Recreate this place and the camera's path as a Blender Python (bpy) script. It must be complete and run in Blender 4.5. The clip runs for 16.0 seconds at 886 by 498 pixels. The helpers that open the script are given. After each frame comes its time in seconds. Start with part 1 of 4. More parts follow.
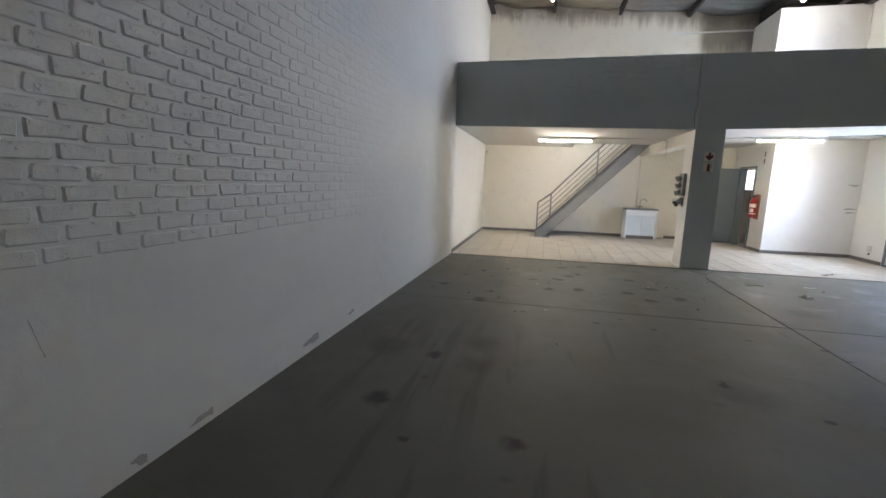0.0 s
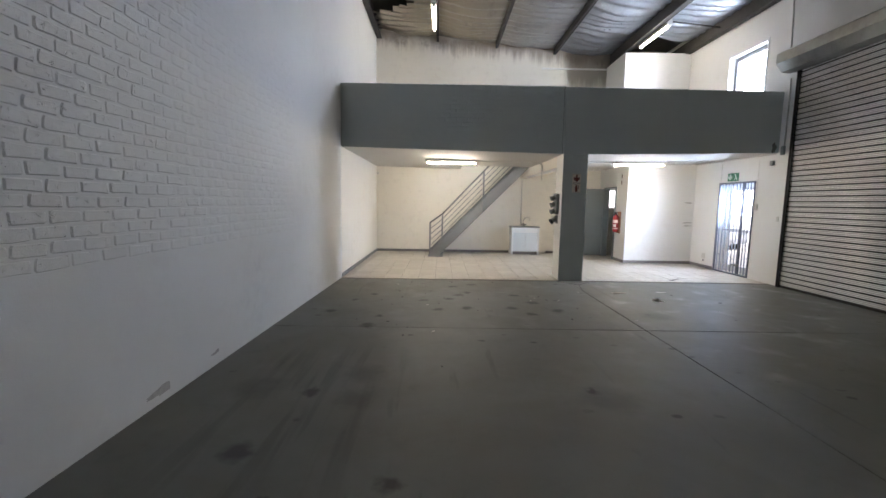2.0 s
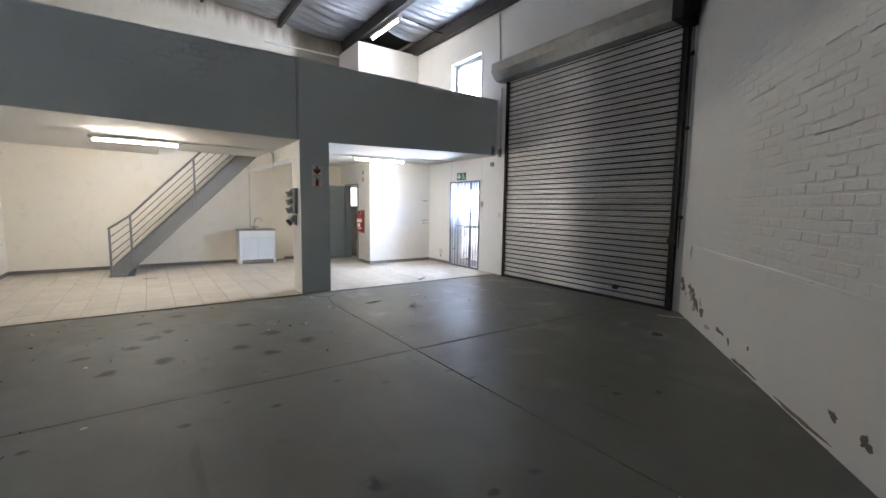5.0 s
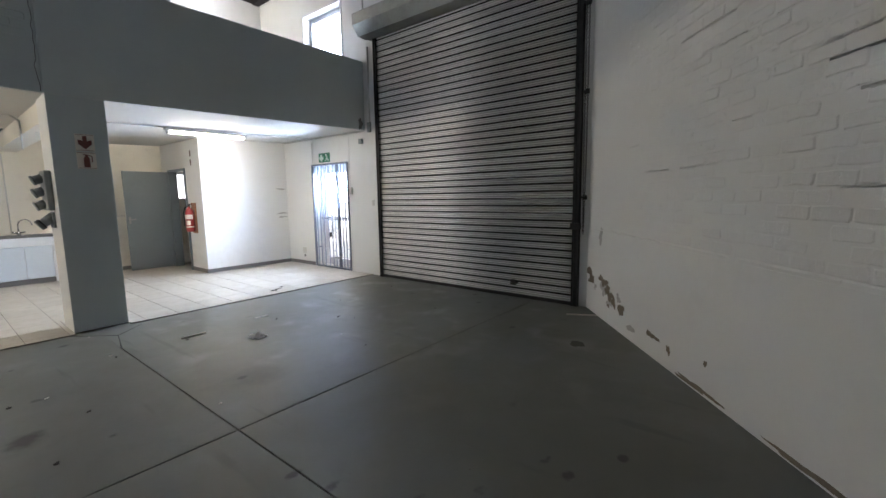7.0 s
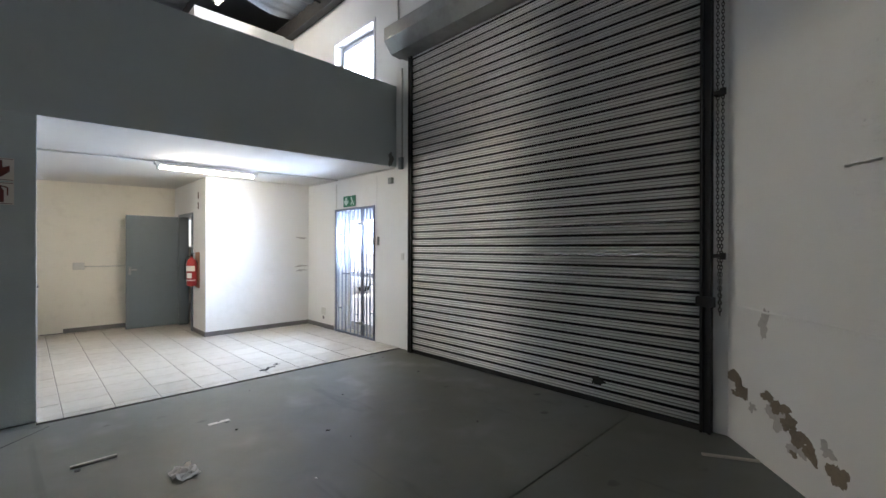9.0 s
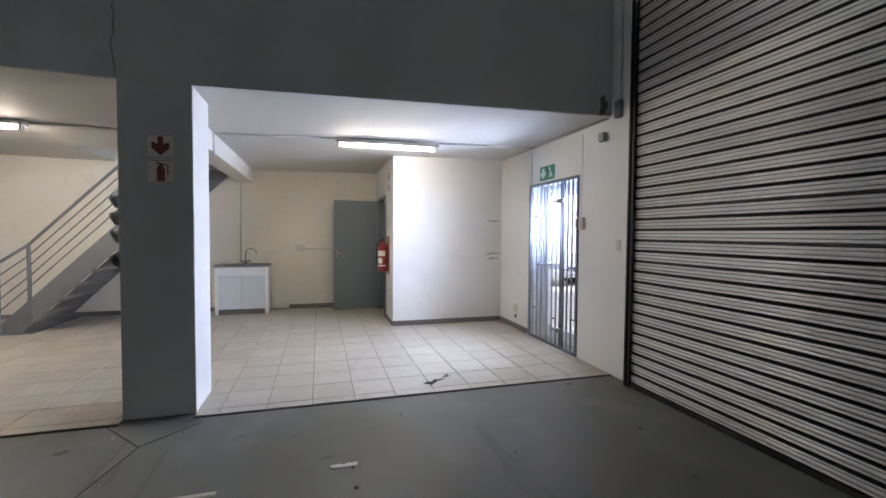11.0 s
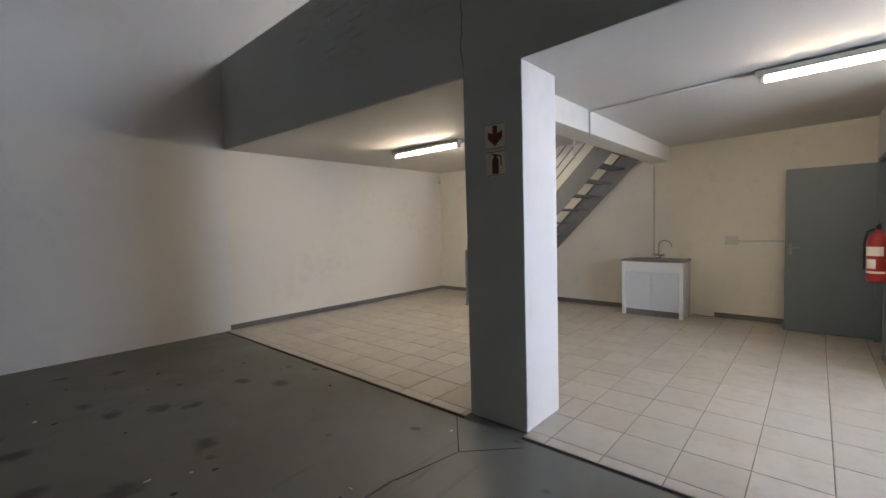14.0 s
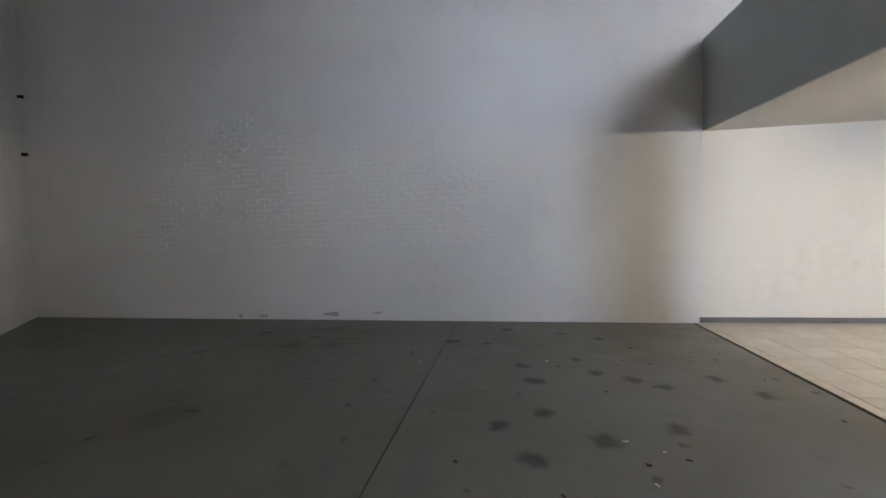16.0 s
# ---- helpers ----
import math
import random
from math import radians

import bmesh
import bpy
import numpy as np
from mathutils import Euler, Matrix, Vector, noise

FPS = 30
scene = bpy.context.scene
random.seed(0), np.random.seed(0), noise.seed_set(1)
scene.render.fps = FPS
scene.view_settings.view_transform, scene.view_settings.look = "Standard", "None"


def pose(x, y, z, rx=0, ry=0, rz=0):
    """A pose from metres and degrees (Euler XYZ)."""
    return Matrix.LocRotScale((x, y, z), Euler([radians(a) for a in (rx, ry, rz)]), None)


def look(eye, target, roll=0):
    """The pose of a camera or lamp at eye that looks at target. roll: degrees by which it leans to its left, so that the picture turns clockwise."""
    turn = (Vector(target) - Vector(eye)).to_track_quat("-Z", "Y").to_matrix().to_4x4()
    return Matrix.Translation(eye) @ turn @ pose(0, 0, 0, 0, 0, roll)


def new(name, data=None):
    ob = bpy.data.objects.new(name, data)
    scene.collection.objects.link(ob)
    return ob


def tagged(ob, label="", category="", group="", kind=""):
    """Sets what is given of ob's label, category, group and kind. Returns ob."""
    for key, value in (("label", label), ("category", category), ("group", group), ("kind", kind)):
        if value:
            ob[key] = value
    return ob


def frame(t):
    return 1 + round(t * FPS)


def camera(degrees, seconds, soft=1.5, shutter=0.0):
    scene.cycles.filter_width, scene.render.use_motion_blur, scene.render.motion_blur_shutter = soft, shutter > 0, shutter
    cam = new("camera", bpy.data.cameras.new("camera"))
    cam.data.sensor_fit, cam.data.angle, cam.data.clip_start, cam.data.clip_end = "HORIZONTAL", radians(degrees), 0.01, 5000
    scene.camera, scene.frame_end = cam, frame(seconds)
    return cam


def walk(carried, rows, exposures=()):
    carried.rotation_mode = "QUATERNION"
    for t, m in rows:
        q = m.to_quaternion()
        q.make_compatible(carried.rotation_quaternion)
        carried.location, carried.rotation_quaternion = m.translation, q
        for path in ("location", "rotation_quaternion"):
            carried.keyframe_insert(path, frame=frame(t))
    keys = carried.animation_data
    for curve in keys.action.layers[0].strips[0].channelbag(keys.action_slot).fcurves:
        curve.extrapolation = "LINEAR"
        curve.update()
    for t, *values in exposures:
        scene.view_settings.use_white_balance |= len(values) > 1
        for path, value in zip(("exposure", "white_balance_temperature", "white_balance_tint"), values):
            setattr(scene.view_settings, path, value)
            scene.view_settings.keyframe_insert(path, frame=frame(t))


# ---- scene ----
cam = camera(92.9, 16.0)
PATH = [
    (0, (1.796, -8.578, 1.522), (1.351, -6.656, 1.196), 1.5),
    (0.5, (1.860, -8.584, 1.511), (1.443, -6.648, 1.234), 1.1),
    (1, (1.853, -8.533, 1.544), (1.568, -6.57, 1.29), 1.0),
    (1.5, (1.92, -8.474, 1.53), (1.79, -6.492, 1.294), 0.8),
    (2, (1.985, -8.425, 1.539), (1.996, -6.437, 1.318), 0.9),
    (2.5, (2.054, -8.361, 1.527), (2.233, -6.381, 1.317), 1.3),
    (3, (2.054, -8.249, 1.514), (2.426, -6.295, 1.31), 2.0),
    (3.5, (2.03, -8.037, 1.514), (2.604, -6.131, 1.315), 1.8),
    (4, (2.072, -7.758, 1.494), (2.86, -5.931, 1.291), 0.9),
    (4.5, (2.209, -7.405, 1.5), (3.122, -5.637, 1.3), 0.4),
    (5, (2.329, -7.02, 1.488), (3.468, -5.388, 1.285), 0.8),
    (5.2, (2.379, -6.88, 1.492), (3.624, -5.328, 1.286), 0.8),
    (7.3, (3.646, -5.759, 1.404), (5.232, -4.557, 1.203), -0.2),
    (7.5, (3.782, -5.655, 1.396), (5.392, -4.473, 1.294), 0.1),
    (8, (4.152, -5.399, 1.384), (5.796, -4.259, 1.398), 0.2),
    (8.5, (4.499, -5.125, 1.423), (6.022, -3.829, 1.431), 0.1),
    (9, (4.791, -4.805, 1.427), (6.2, -3.386, 1.425), 0.1),
    (9.5, (5.108, -4.553, 1.411), (6.242, -2.906, 1.395), -0.3),
    (9.7, (5.219, -4.479, 1.413), (6.252, -2.766, 1.399), -0.3),
    (11.8, (6.044, -3.113, 1.406), (6.236, -1.125, 1.299), -0.0),
    (12, (6.107, -3.016, 1.402), (6.169, -1.021, 1.29), -0.3),
    (12.5, (6.221, -2.766, 1.414), (5.94, -0.79, 1.288), -0.5),
    (13, (6.228, -2.552, 1.416), (5.56, -0.672, 1.285), -0.7),
    (13.5, (6.262, -2.49, 1.439), (5.16, -0.825, 1.317), -1.4),
    (14, (6.319, -2.477, 1.441), (4.993, -0.984, 1.328), -1.6),
    (14.5, (6.342, -2.492, 1.44), (4.785, -1.241, 1.345), -2.0),
    (15, (6.323, -2.535, 1.436), (4.451, -1.832, 1.368), -3.0),
    (15.5, (6.208, -2.53, 1.362), (4.226, -2.274, 1.286), -2.3),
    (16, (6.187, -2.563, 1.376), (4.214, -2.879, 1.287), -1.7),
]

walk(cam, [(t, look(eye, target, roll)) for t, eye, target, roll in PATH],
     exposures=[(0, 1.42, 6250, 15), (3.5, 1.58, 6250, 17), (5, 1.6, 6100, 16), (7.5, 1.54, 6000, 14), (9.5, 1.38, 6050, 14), (12, 0.76, 6150, 21), (12.5, 0.6, 6100, 21), (13, 0.36, 6550, 20),
                (13.5, 0.48, 6750, 19), (14, 0.7, 6700, 18), (14.5, 0.74, 6550, 18), (15.0, 1.1, 6300, 18), (15.5, 1.28, 6350, 18), (16, 1.48, 6300, 18)])

# ---------------------------------------------------------------- light
world = bpy.data.worlds.new("sky")
scene.world = world
world.use_nodes = True
wn = world.node_tree.nodes
sky = wn.new("ShaderNodeTexSky")
sky.sky_type = "NISHITA"
sky.sun_disc = False
sky.sun_elevation = radians(49)
sky.sun_rotation = radians(-101)
wn["Background"].inputs["Strength"].default_value = 0.14
world.node_tree.links.new(sky.outputs["Color"], wn["Background"].inputs["Color"])


def sun_lamp():
    data = bpy.data.lights.new("sun", "SUN")
    data.energy, data.angle, data.color = 5.0, radians(0.5), (1.0, 0.95, 0.88)
    ob = new("sun", data)
    ob.matrix_world = look((-8, -1.5, 9.4), (0, 0, 0))


def daylight(name, eye, target, sx, sy, watts, colour, fan=150):
    """The light of sky and yard in an opening, thrown inwards through the deep reveal."""
    data = bpy.data.lights.new(name, "AREA")
    data.shape, data.size, data.size_y = "RECTANGLE", sx, sy
    data.energy, data.color, data.spread = watts, colour, radians(fan)
    ob = new(name, data)
    ob.matrix_world = look(eye, target)


sun_lamp()
daylight("door_daylight", (8.98, 1.09, 1.66), (0, 1.09, 1.0), 1.0, 0.66, 50, (0.62, 0.77, 1.0), 112)
daylight("window_daylight", (8.90, 1.11, 4.39), (0, 1.11, 3.7), 1.0, 1.0, 54, (0.78, 0.87, 1.0))

# ---------------------------------------------------------------- materials


def rgba(c):
    return (*c, 1.0)


class Nodes:
    """A small writer of node materials, in world coordinates."""

    def __init__(self, name):
        self.mat = bpy.data.materials.new(name)
        self.mat.use_nodes = True
        self.tree = self.mat.node_tree
        self.bsdf = self.tree.nodes["Principled BSDF"]
        self.pos = self.add("ShaderNodeNewGeometry").outputs["Position"]

    def add(self, kind):
        return self.tree.nodes.new(kind)

    def link(self, a, b):
        self.tree.links.new(a, b)

    def math(self, op, a, b=0.0, clamp=False):
        node = self.add("ShaderNodeMath")
        node.operation, node.use_clamp = op, clamp
        for slot, v in zip(node.inputs, (a, b)):
            if isinstance(v, (int, float)):
                slot.default_value = v
            else:
                self.link(v, slot)
        return node.outputs[0]

    def scaled(self, s):
        node = self.add("ShaderNodeMapping")
        node.inputs["Scale"].default_value = s
        self.link(self.pos, node.inputs["Vector"])
        return node.outputs[0]

    def noise(self, scale, detail=4.0, rough=0.55, distort=0.0, vector=None):
        node = self.add("ShaderNodeTexNoise")
        node.inputs["Scale"].default_value = scale
        node.inputs["Detail"].default_value = detail
        node.inputs["Roughness"].default_value = rough
        node.inputs["Distortion"].default_value = distort
        self.link(vector or self.pos, node.inputs["Vector"])
        return node.outputs["Fac"]

    def step(self, value, lo, hi):
        node = self.add("ShaderNodeMapRange")
        node.interpolation_type = "SMOOTHSTEP"
        node.inputs["From Min"].default_value, node.inputs["From Max"].default_value = lo, hi
        self.link(value, node.inputs["Value"])
        return node.outputs["Result"]

    def mix(self, fac, a, b):
        node = self.add("ShaderNodeMix")
        node.data_type = "RGBA"
        for slot, v in ((node.inputs[0], fac), (node.inputs[6], a), (node.inputs[7], b)):
            if isinstance(v, (int, float)):
                slot.default_value = v
            elif isinstance(v, tuple):
                slot.default_value = rgba(v)
            else:
                self.link(v, slot)
        return node.outputs[2]

    def colour(self, c):
        self.link(c, self.bsdf.inputs["Base Color"])

    def rough(self, v, lo, hi):
        node = self.add("ShaderNodeMapRange")
        node.inputs["To Min"].default_value, node.inputs["To Max"].default_value = lo, hi
        self.link(v, node.inputs["Value"])
        self.link(node.outputs["Result"], self.bsdf.inputs["Roughness"])

    def bump(self, height, strength, distance):
        node = self.add("ShaderNodeBump")
        node.inputs["Strength"].default_value, node.inputs["Distance"].default_value = strength, distance
        self.link(height, node.inputs["Height"])
        self.link(node.outputs["Normal"], self.bsdf.inputs["Normal"])

    def axis(self, which):
        node = self.add("ShaderNodeSeparateXYZ")
        self.link(self.pos, node.inputs[0])
        return node.outputs[which]

    def random(self):
        return self.add("ShaderNodeObjectInfo").outputs["Random"]


def paint(name, c, dirt, rough=0.6, amount=0.5, lump=0.4, grain=90.0):
    """Painted plaster or masonry: grime in patches, fine grain, soft roller relief."""
    n = Nodes(name)
    big, mid, fine = n.noise(0.9, 6, 0.6), n.noise(7.0, 5, 0.6), n.noise(grain, 3)
    mask = n.math("MULTIPLY", n.step(big, 0.45, 0.75), n.step(mid, 0.35, 0.75))
    base = n.mix(n.math("MULTIPLY", mask, amount), c, dirt)
    base = n.mix(n.math("MULTIPLY", n.step(fine, 0.6, 0.8), 0.12), base, dirt)
    n.colour(base)
    n.rough(mid, rough - 0.1, rough + 0.15)
    n.bump(n.math("ADD", n.math("MULTIPLY", mid, 1.0), n.math("MULTIPLY", fine, 0.35)), lump, 0.006)
    return n.mat


def plain(name, c, rough=0.5, metal=0.0, vary=0.25, scale=25.0, bump=0.08):
    n = Nodes(name)
    a, b = n.noise(scale, 5), n.noise(scale * 0.12, 3)
    dark = tuple(v * 0.6 for v in c)
    n.colour(n.mix(n.math("MULTIPLY", n.step(n.math("MULTIPLY", n.math("ADD", a, b), 0.5), 0.45, 0.7), vary), c, dark))
    n.bsdf.inputs["Metallic"].default_value = metal
    n.rough(a, rough - 0.08, rough + 0.1)
    n.bump(a, bump, 0.003)
    return n.mat


def glow(name, c, strength):
    n = Nodes(name)
    n.bsdf.inputs["Base Color"].default_value = rgba((0.9, 0.9, 0.88))
    n.bsdf.inputs["Emission Color"].default_value = rgba(c)
    n.bsdf.inputs["Emission Strength"].default_value = strength
    return n.mat


# oil spots and scuffs on the concrete: x, y, radius
STAINS = ((0.74, -1.86, 0.09), (0.97, -1.45, 0.10), (1.25, -2.78, 0.08), (0.52, -2.55, 0.12), (1.16, -3.22, 0.14), (2.05, -2.40, 0.11), (2.46, -2.29, 0.12),
          (1.82, -1.84, 0.10), (2.21, -1.72, 0.11), (2.36, -1.44, 0.12), (2.53, -1.23, 0.10), (2.30, -0.73, 0.10), (2.66, -0.52, 0.12), (3.36, -2.59, 0.12),
          (3.13, -2.28, 0.13), (3.50, -1.92, 0.14), (3.78, -2.38, 0.14), (3.31, -1.40, 0.12), (0.84, -5.92, 0.14), (1.79, -6.19, 0.10), (1.04, -5.09, 0.09),
          (3.34, -5.01, 0.08), (3.44, -5.15, 0.32), (0.60, -5.00, 0.30), (1.42, -4.70, 0.25), (5.10, -2.60, 0.28), (1.41, -5.20, 0.22))


def concrete_floor():
    n = Nodes("grey_floor_paint")
    big, mid, fine = n.noise(0.45, 6, 0.6, 0.6), n.noise(3.2, 7, 0.65, 0.4), n.noise(140, 3)
    base = n.mix(n.step(big, 0.36, 0.68), (0.162, 0.170, 0.157), (0.138, 0.140, 0.117))
    base = n.mix(n.math("MULTIPLY", n.step(mid, 0.54, 0.76), 0.22), base, (0.085, 0.083, 0.075))
    base = n.mix(n.math("MULTIPLY", n.step(n.noise(1.7, 6, 0.7, 1.2), 0.6, 0.78), 0.22), base, (0.185, 0.18, 0.165))
    base = n.mix(n.math("MULTIPLY", n.step(n.noise(38, 4, 0.7), 0.60, 0.76), 0.30), base, (0.07, 0.07, 0.064))
    # scuffed prints and oil spots
    colour_noise = n.add("ShaderNodeTexNoise")
    colour_noise.inputs["Scale"].default_value = 9.0
    colour_noise.inputs["Detail"].default_value = 4.0
    n.link(n.pos, colour_noise.inputs["Vector"])
    tilt = n.add("ShaderNodeVectorMath")
    tilt.operation = "MULTIPLY_ADD"
    tilt.inputs[1].default_value = (0.16, 0.16, 0.0)
    n.link(colour_noise.outputs["Color"], tilt.inputs[0])
    n.link(n.pos, tilt.inputs[2])
    wobble = tilt.outputs[0]
    vor = n.add("ShaderNodeTexVoronoi")
    vor.inputs["Scale"].default_value = 2.6
    n.link(n.scaled((1.0, 1.45, 1.0)), vor.inputs["Vector"])
    edge = n.math("ADD", vor.outputs["Distance"], n.math("MULTIPLY", n.math("SUBTRACT", n.noise(16, 5), 0.5), 0.22))
    spots = n.math("SUBTRACT", 1.0, n.step(edge, 0.06, 0.15))
    spots = n.math("MULTIPLY", spots, n.step(n.noise(0.7, 2, 0.5, 0, n.scaled((1.0, 1.0, 0.3))), 0.48, 0.62))
    base = n.mix(n.math("MULTIPLY", spots, 0.75), base, (0.03, 0.03, 0.028))
    for x, y, r in STAINS:
        node = n.add("ShaderNodeVectorMath")
        node.operation = "DISTANCE"
        shift = n.add("ShaderNodeVectorMath")
        shift.operation = "MULTIPLY"
        shift.inputs[1].default_value = (1.0, 1.0, 0.0)
        n.link(wobble, shift.inputs[0])
        n.link(shift.outputs[0], node.inputs[0])
        node.inputs[1].default_value = (x, y, 0.0)
        near = n.math("SUBTRACT", 1.0, n.step(node.outputs["Value"], r * 0.25, r))
        base = n.mix(n.math("MULTIPLY", near, 0.8 if r < 0.2 else 0.4), base, (0.028, 0.028, 0.026))
    # drag marks along the hall
    drag = n.noise(1.0, 3, 0.6, 0.3, n.scaled((4.5, 0.55, 1.0)))
    base = n.mix(n.math("MULTIPLY", n.step(drag, 0.62, 0.72), 0.35), base, (0.055, 0.055, 0.052))
    # skid marks beside the side wall
    skid = n.step(n.noise(1.0, 3, 0.55, 0.2, n.scaled((5.5, 0.4, 1.0))), 0.50, 0.62)
    patch = n.math("MULTIPLY", n.math("MULTIPLY", n.step(n.axis(0), 0.25, 0.5), n.step(n.axis(0), 1.9, 1.4)), n.math("MULTIPLY", n.step(n.axis(1), -6.6, -5.9), n.step(n.axis(1), -3.9, -4.6)))
    base = n.mix(n.math("MULTIPLY", n.math("MULTIPLY", skid, patch), 0.36), base, (0.045, 0.045, 0.042))
    n.colour(base)
    # trodden satin paint with small smooth pools
    trodden = n.step(n.axis(0), 3.9, 5.4)
    pools = n.math("MULTIPLY", n.step(n.noise(2.4, 2, 0.5, 0.3), 0.48, 0.82), n.step(n.noise(0.8, 2), 0.42, 0.55))
    n.rough(n.math("SUBTRACT", n.math("ADD", n.math("MULTIPLY", mid, 0.3), 0.55), n.math("ADD", n.math("MULTIPLY", pools, 0.22), n.math("MULTIPLY", trodden, n.math("ADD", n.math("MULTIPLY", pools, 0.22), 0.14)))), 0.14, 0.80)
    n.bsdf.inputs["Specular IOR Level"].default_value = 0.42
    n.bump(n.math("ADD", mid, n.math("MULTIPLY", fine, 0.3)), 0.25, 0.005)
    return n.mat


def tile_material():
    n = Nodes("glazed_floor_tile")
    r = n.random()
    big, mid, fine = n.noise(1.1, 5, 0.6), n.noise(9, 6, 0.65), n.noise(70, 3)
    base = n.mix(r, (0.53, 0.495, 0.43), (0.46, 0.425, 0.365))
    base = n.mix(n.math("MULTIPLY", n.step(mid, 0.45, 0.75), 0.45), base, (0.37, 0.33, 0.27))
    base = n.mix(n.math("MULTIPLY", n.step(big, 0.5, 0.72), 0.4), base, (0.38, 0.33, 0.26))
    n.colour(base)
    n.rough(mid, 0.25, 0.5)
    n.bump(n.math("ADD", mid, n.math("MULTIPLY", fine, 0.2)), 0.1, 0.003)
    return n.mat


def brick_paint():
    n = Nodes("white_brick_paint")
    r, mid, fine = n.random(), n.noise(14, 6, 0.65), n.noise(120, 4, 0.7)
    base = n.mix(r, (0.77, 0.765, 0.74), (0.745, 0.74, 0.715))
    base = n.mix(n.math("MULTIPLY", n.step(mid, 0.55, 0.8), 0.25), base, (0.55, 0.54, 0.50))
    n.colour(base)
    n.rough(mid, 0.5, 0.75)
    pits = n.step(n.noise(26, 5, 0.7), 0.30, 0.40)
    n.bump(n.math("ADD", n.math("ADD", mid, pits), n.math("MULTIPLY", fine, 0.4)), 0.8, 0.007)
    return n.mat


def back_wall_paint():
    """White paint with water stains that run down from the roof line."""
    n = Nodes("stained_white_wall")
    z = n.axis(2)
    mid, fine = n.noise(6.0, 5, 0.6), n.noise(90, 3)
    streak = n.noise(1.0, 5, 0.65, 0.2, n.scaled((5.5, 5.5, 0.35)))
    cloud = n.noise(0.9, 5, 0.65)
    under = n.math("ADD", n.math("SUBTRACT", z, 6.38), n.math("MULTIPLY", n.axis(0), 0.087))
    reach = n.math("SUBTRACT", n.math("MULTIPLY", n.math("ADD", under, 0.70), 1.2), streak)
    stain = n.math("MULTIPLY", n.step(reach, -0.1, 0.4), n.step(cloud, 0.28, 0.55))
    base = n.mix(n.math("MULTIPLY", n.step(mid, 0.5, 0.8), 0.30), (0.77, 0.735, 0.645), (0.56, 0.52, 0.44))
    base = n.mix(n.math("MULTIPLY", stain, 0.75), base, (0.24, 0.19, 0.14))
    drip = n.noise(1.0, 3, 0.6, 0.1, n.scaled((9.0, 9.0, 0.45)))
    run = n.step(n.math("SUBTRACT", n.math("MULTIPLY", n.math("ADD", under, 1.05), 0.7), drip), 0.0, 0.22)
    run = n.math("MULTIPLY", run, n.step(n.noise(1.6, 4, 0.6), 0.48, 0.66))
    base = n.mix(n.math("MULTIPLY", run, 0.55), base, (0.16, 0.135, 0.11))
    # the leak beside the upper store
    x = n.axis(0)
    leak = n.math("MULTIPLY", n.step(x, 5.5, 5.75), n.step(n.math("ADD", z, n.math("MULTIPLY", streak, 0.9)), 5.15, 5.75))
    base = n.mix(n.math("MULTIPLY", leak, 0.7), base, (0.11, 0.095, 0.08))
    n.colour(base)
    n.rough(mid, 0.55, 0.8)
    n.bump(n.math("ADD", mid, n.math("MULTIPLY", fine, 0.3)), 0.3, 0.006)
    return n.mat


def foil_material():
    n = Nodes("foil_insulation")
    a, b = n.noise(3.0, 6, 0.7, 0.8), n.noise(28, 5, 0.6, 1.0)
    x = n.axis(0)
    # warm and bluish reflected light put into the foil colour along x
    reflected_tone = n.mix(n.step(n.math("ADD", x, n.math("MULTIPLY", a, 2.0)), 3.0, 7.0), (0.42, 0.375, 0.30), (0.36, 0.385, 0.43))
    n.colour(n.mix(n.math("MULTIPLY", n.step(a, 0.5, 0.75), 0.6), reflected_tone, (0.26, 0.24, 0.21)))
    n.bsdf.inputs["Metallic"].default_value = 0.85
    n.rough(b, 0.22, 0.40)
    n.bump(n.math("ADD", b, n.math("MULTIPLY", a, 2.0)), 0.45, 0.012)
    return n.mat


def steel_slat():
    n = Nodes("galvanised_slat")
    r = n.random()
    a = n.noise(1.0, 4, 0.6, 0.0, n.scaled((3.0, 0.8, 1.0)))
    b = n.noise(4.0, 6, 0.7)
    base = n.mix(r, (0.94, 0.94, 0.91), (0.80, 0.80, 0.77))
    base = n.mix(n.math("MULTIPLY", n.step(a, 0.5, 0.7), 0.35), base, (0.45, 0.44, 0.42))
    base = n.mix(n.math("MULTIPLY", n.step(b, 0.64, 0.8), 0.4), base, (0.26, 0.23, 0.20))
    n.colour(base)
    n.bsdf.inputs["Metallic"].default_value = 0.46
    n.rough(b, 0.34, 0.50)
    n.bump(n.math("ADD", n.noise(2.2, 3, 0.5, 0.0, n.scaled((1.0, 1.0, 3.0))), n.math("MULTIPLY", b, 0.1)), 0.22, 0.010)
    return n.mat


def glass_material():
    n = Nodes("clear_glass")
    b = n.bsdf
    b.inputs["Base Color"].default_value = (1, 1, 1, 1)
    b.inputs["Roughness"].default_value = 0.02
    b.inputs["Transmission Weight"].default_value = 1.0
    b.inputs["IOR"].default_value = 1.05
    return n.mat


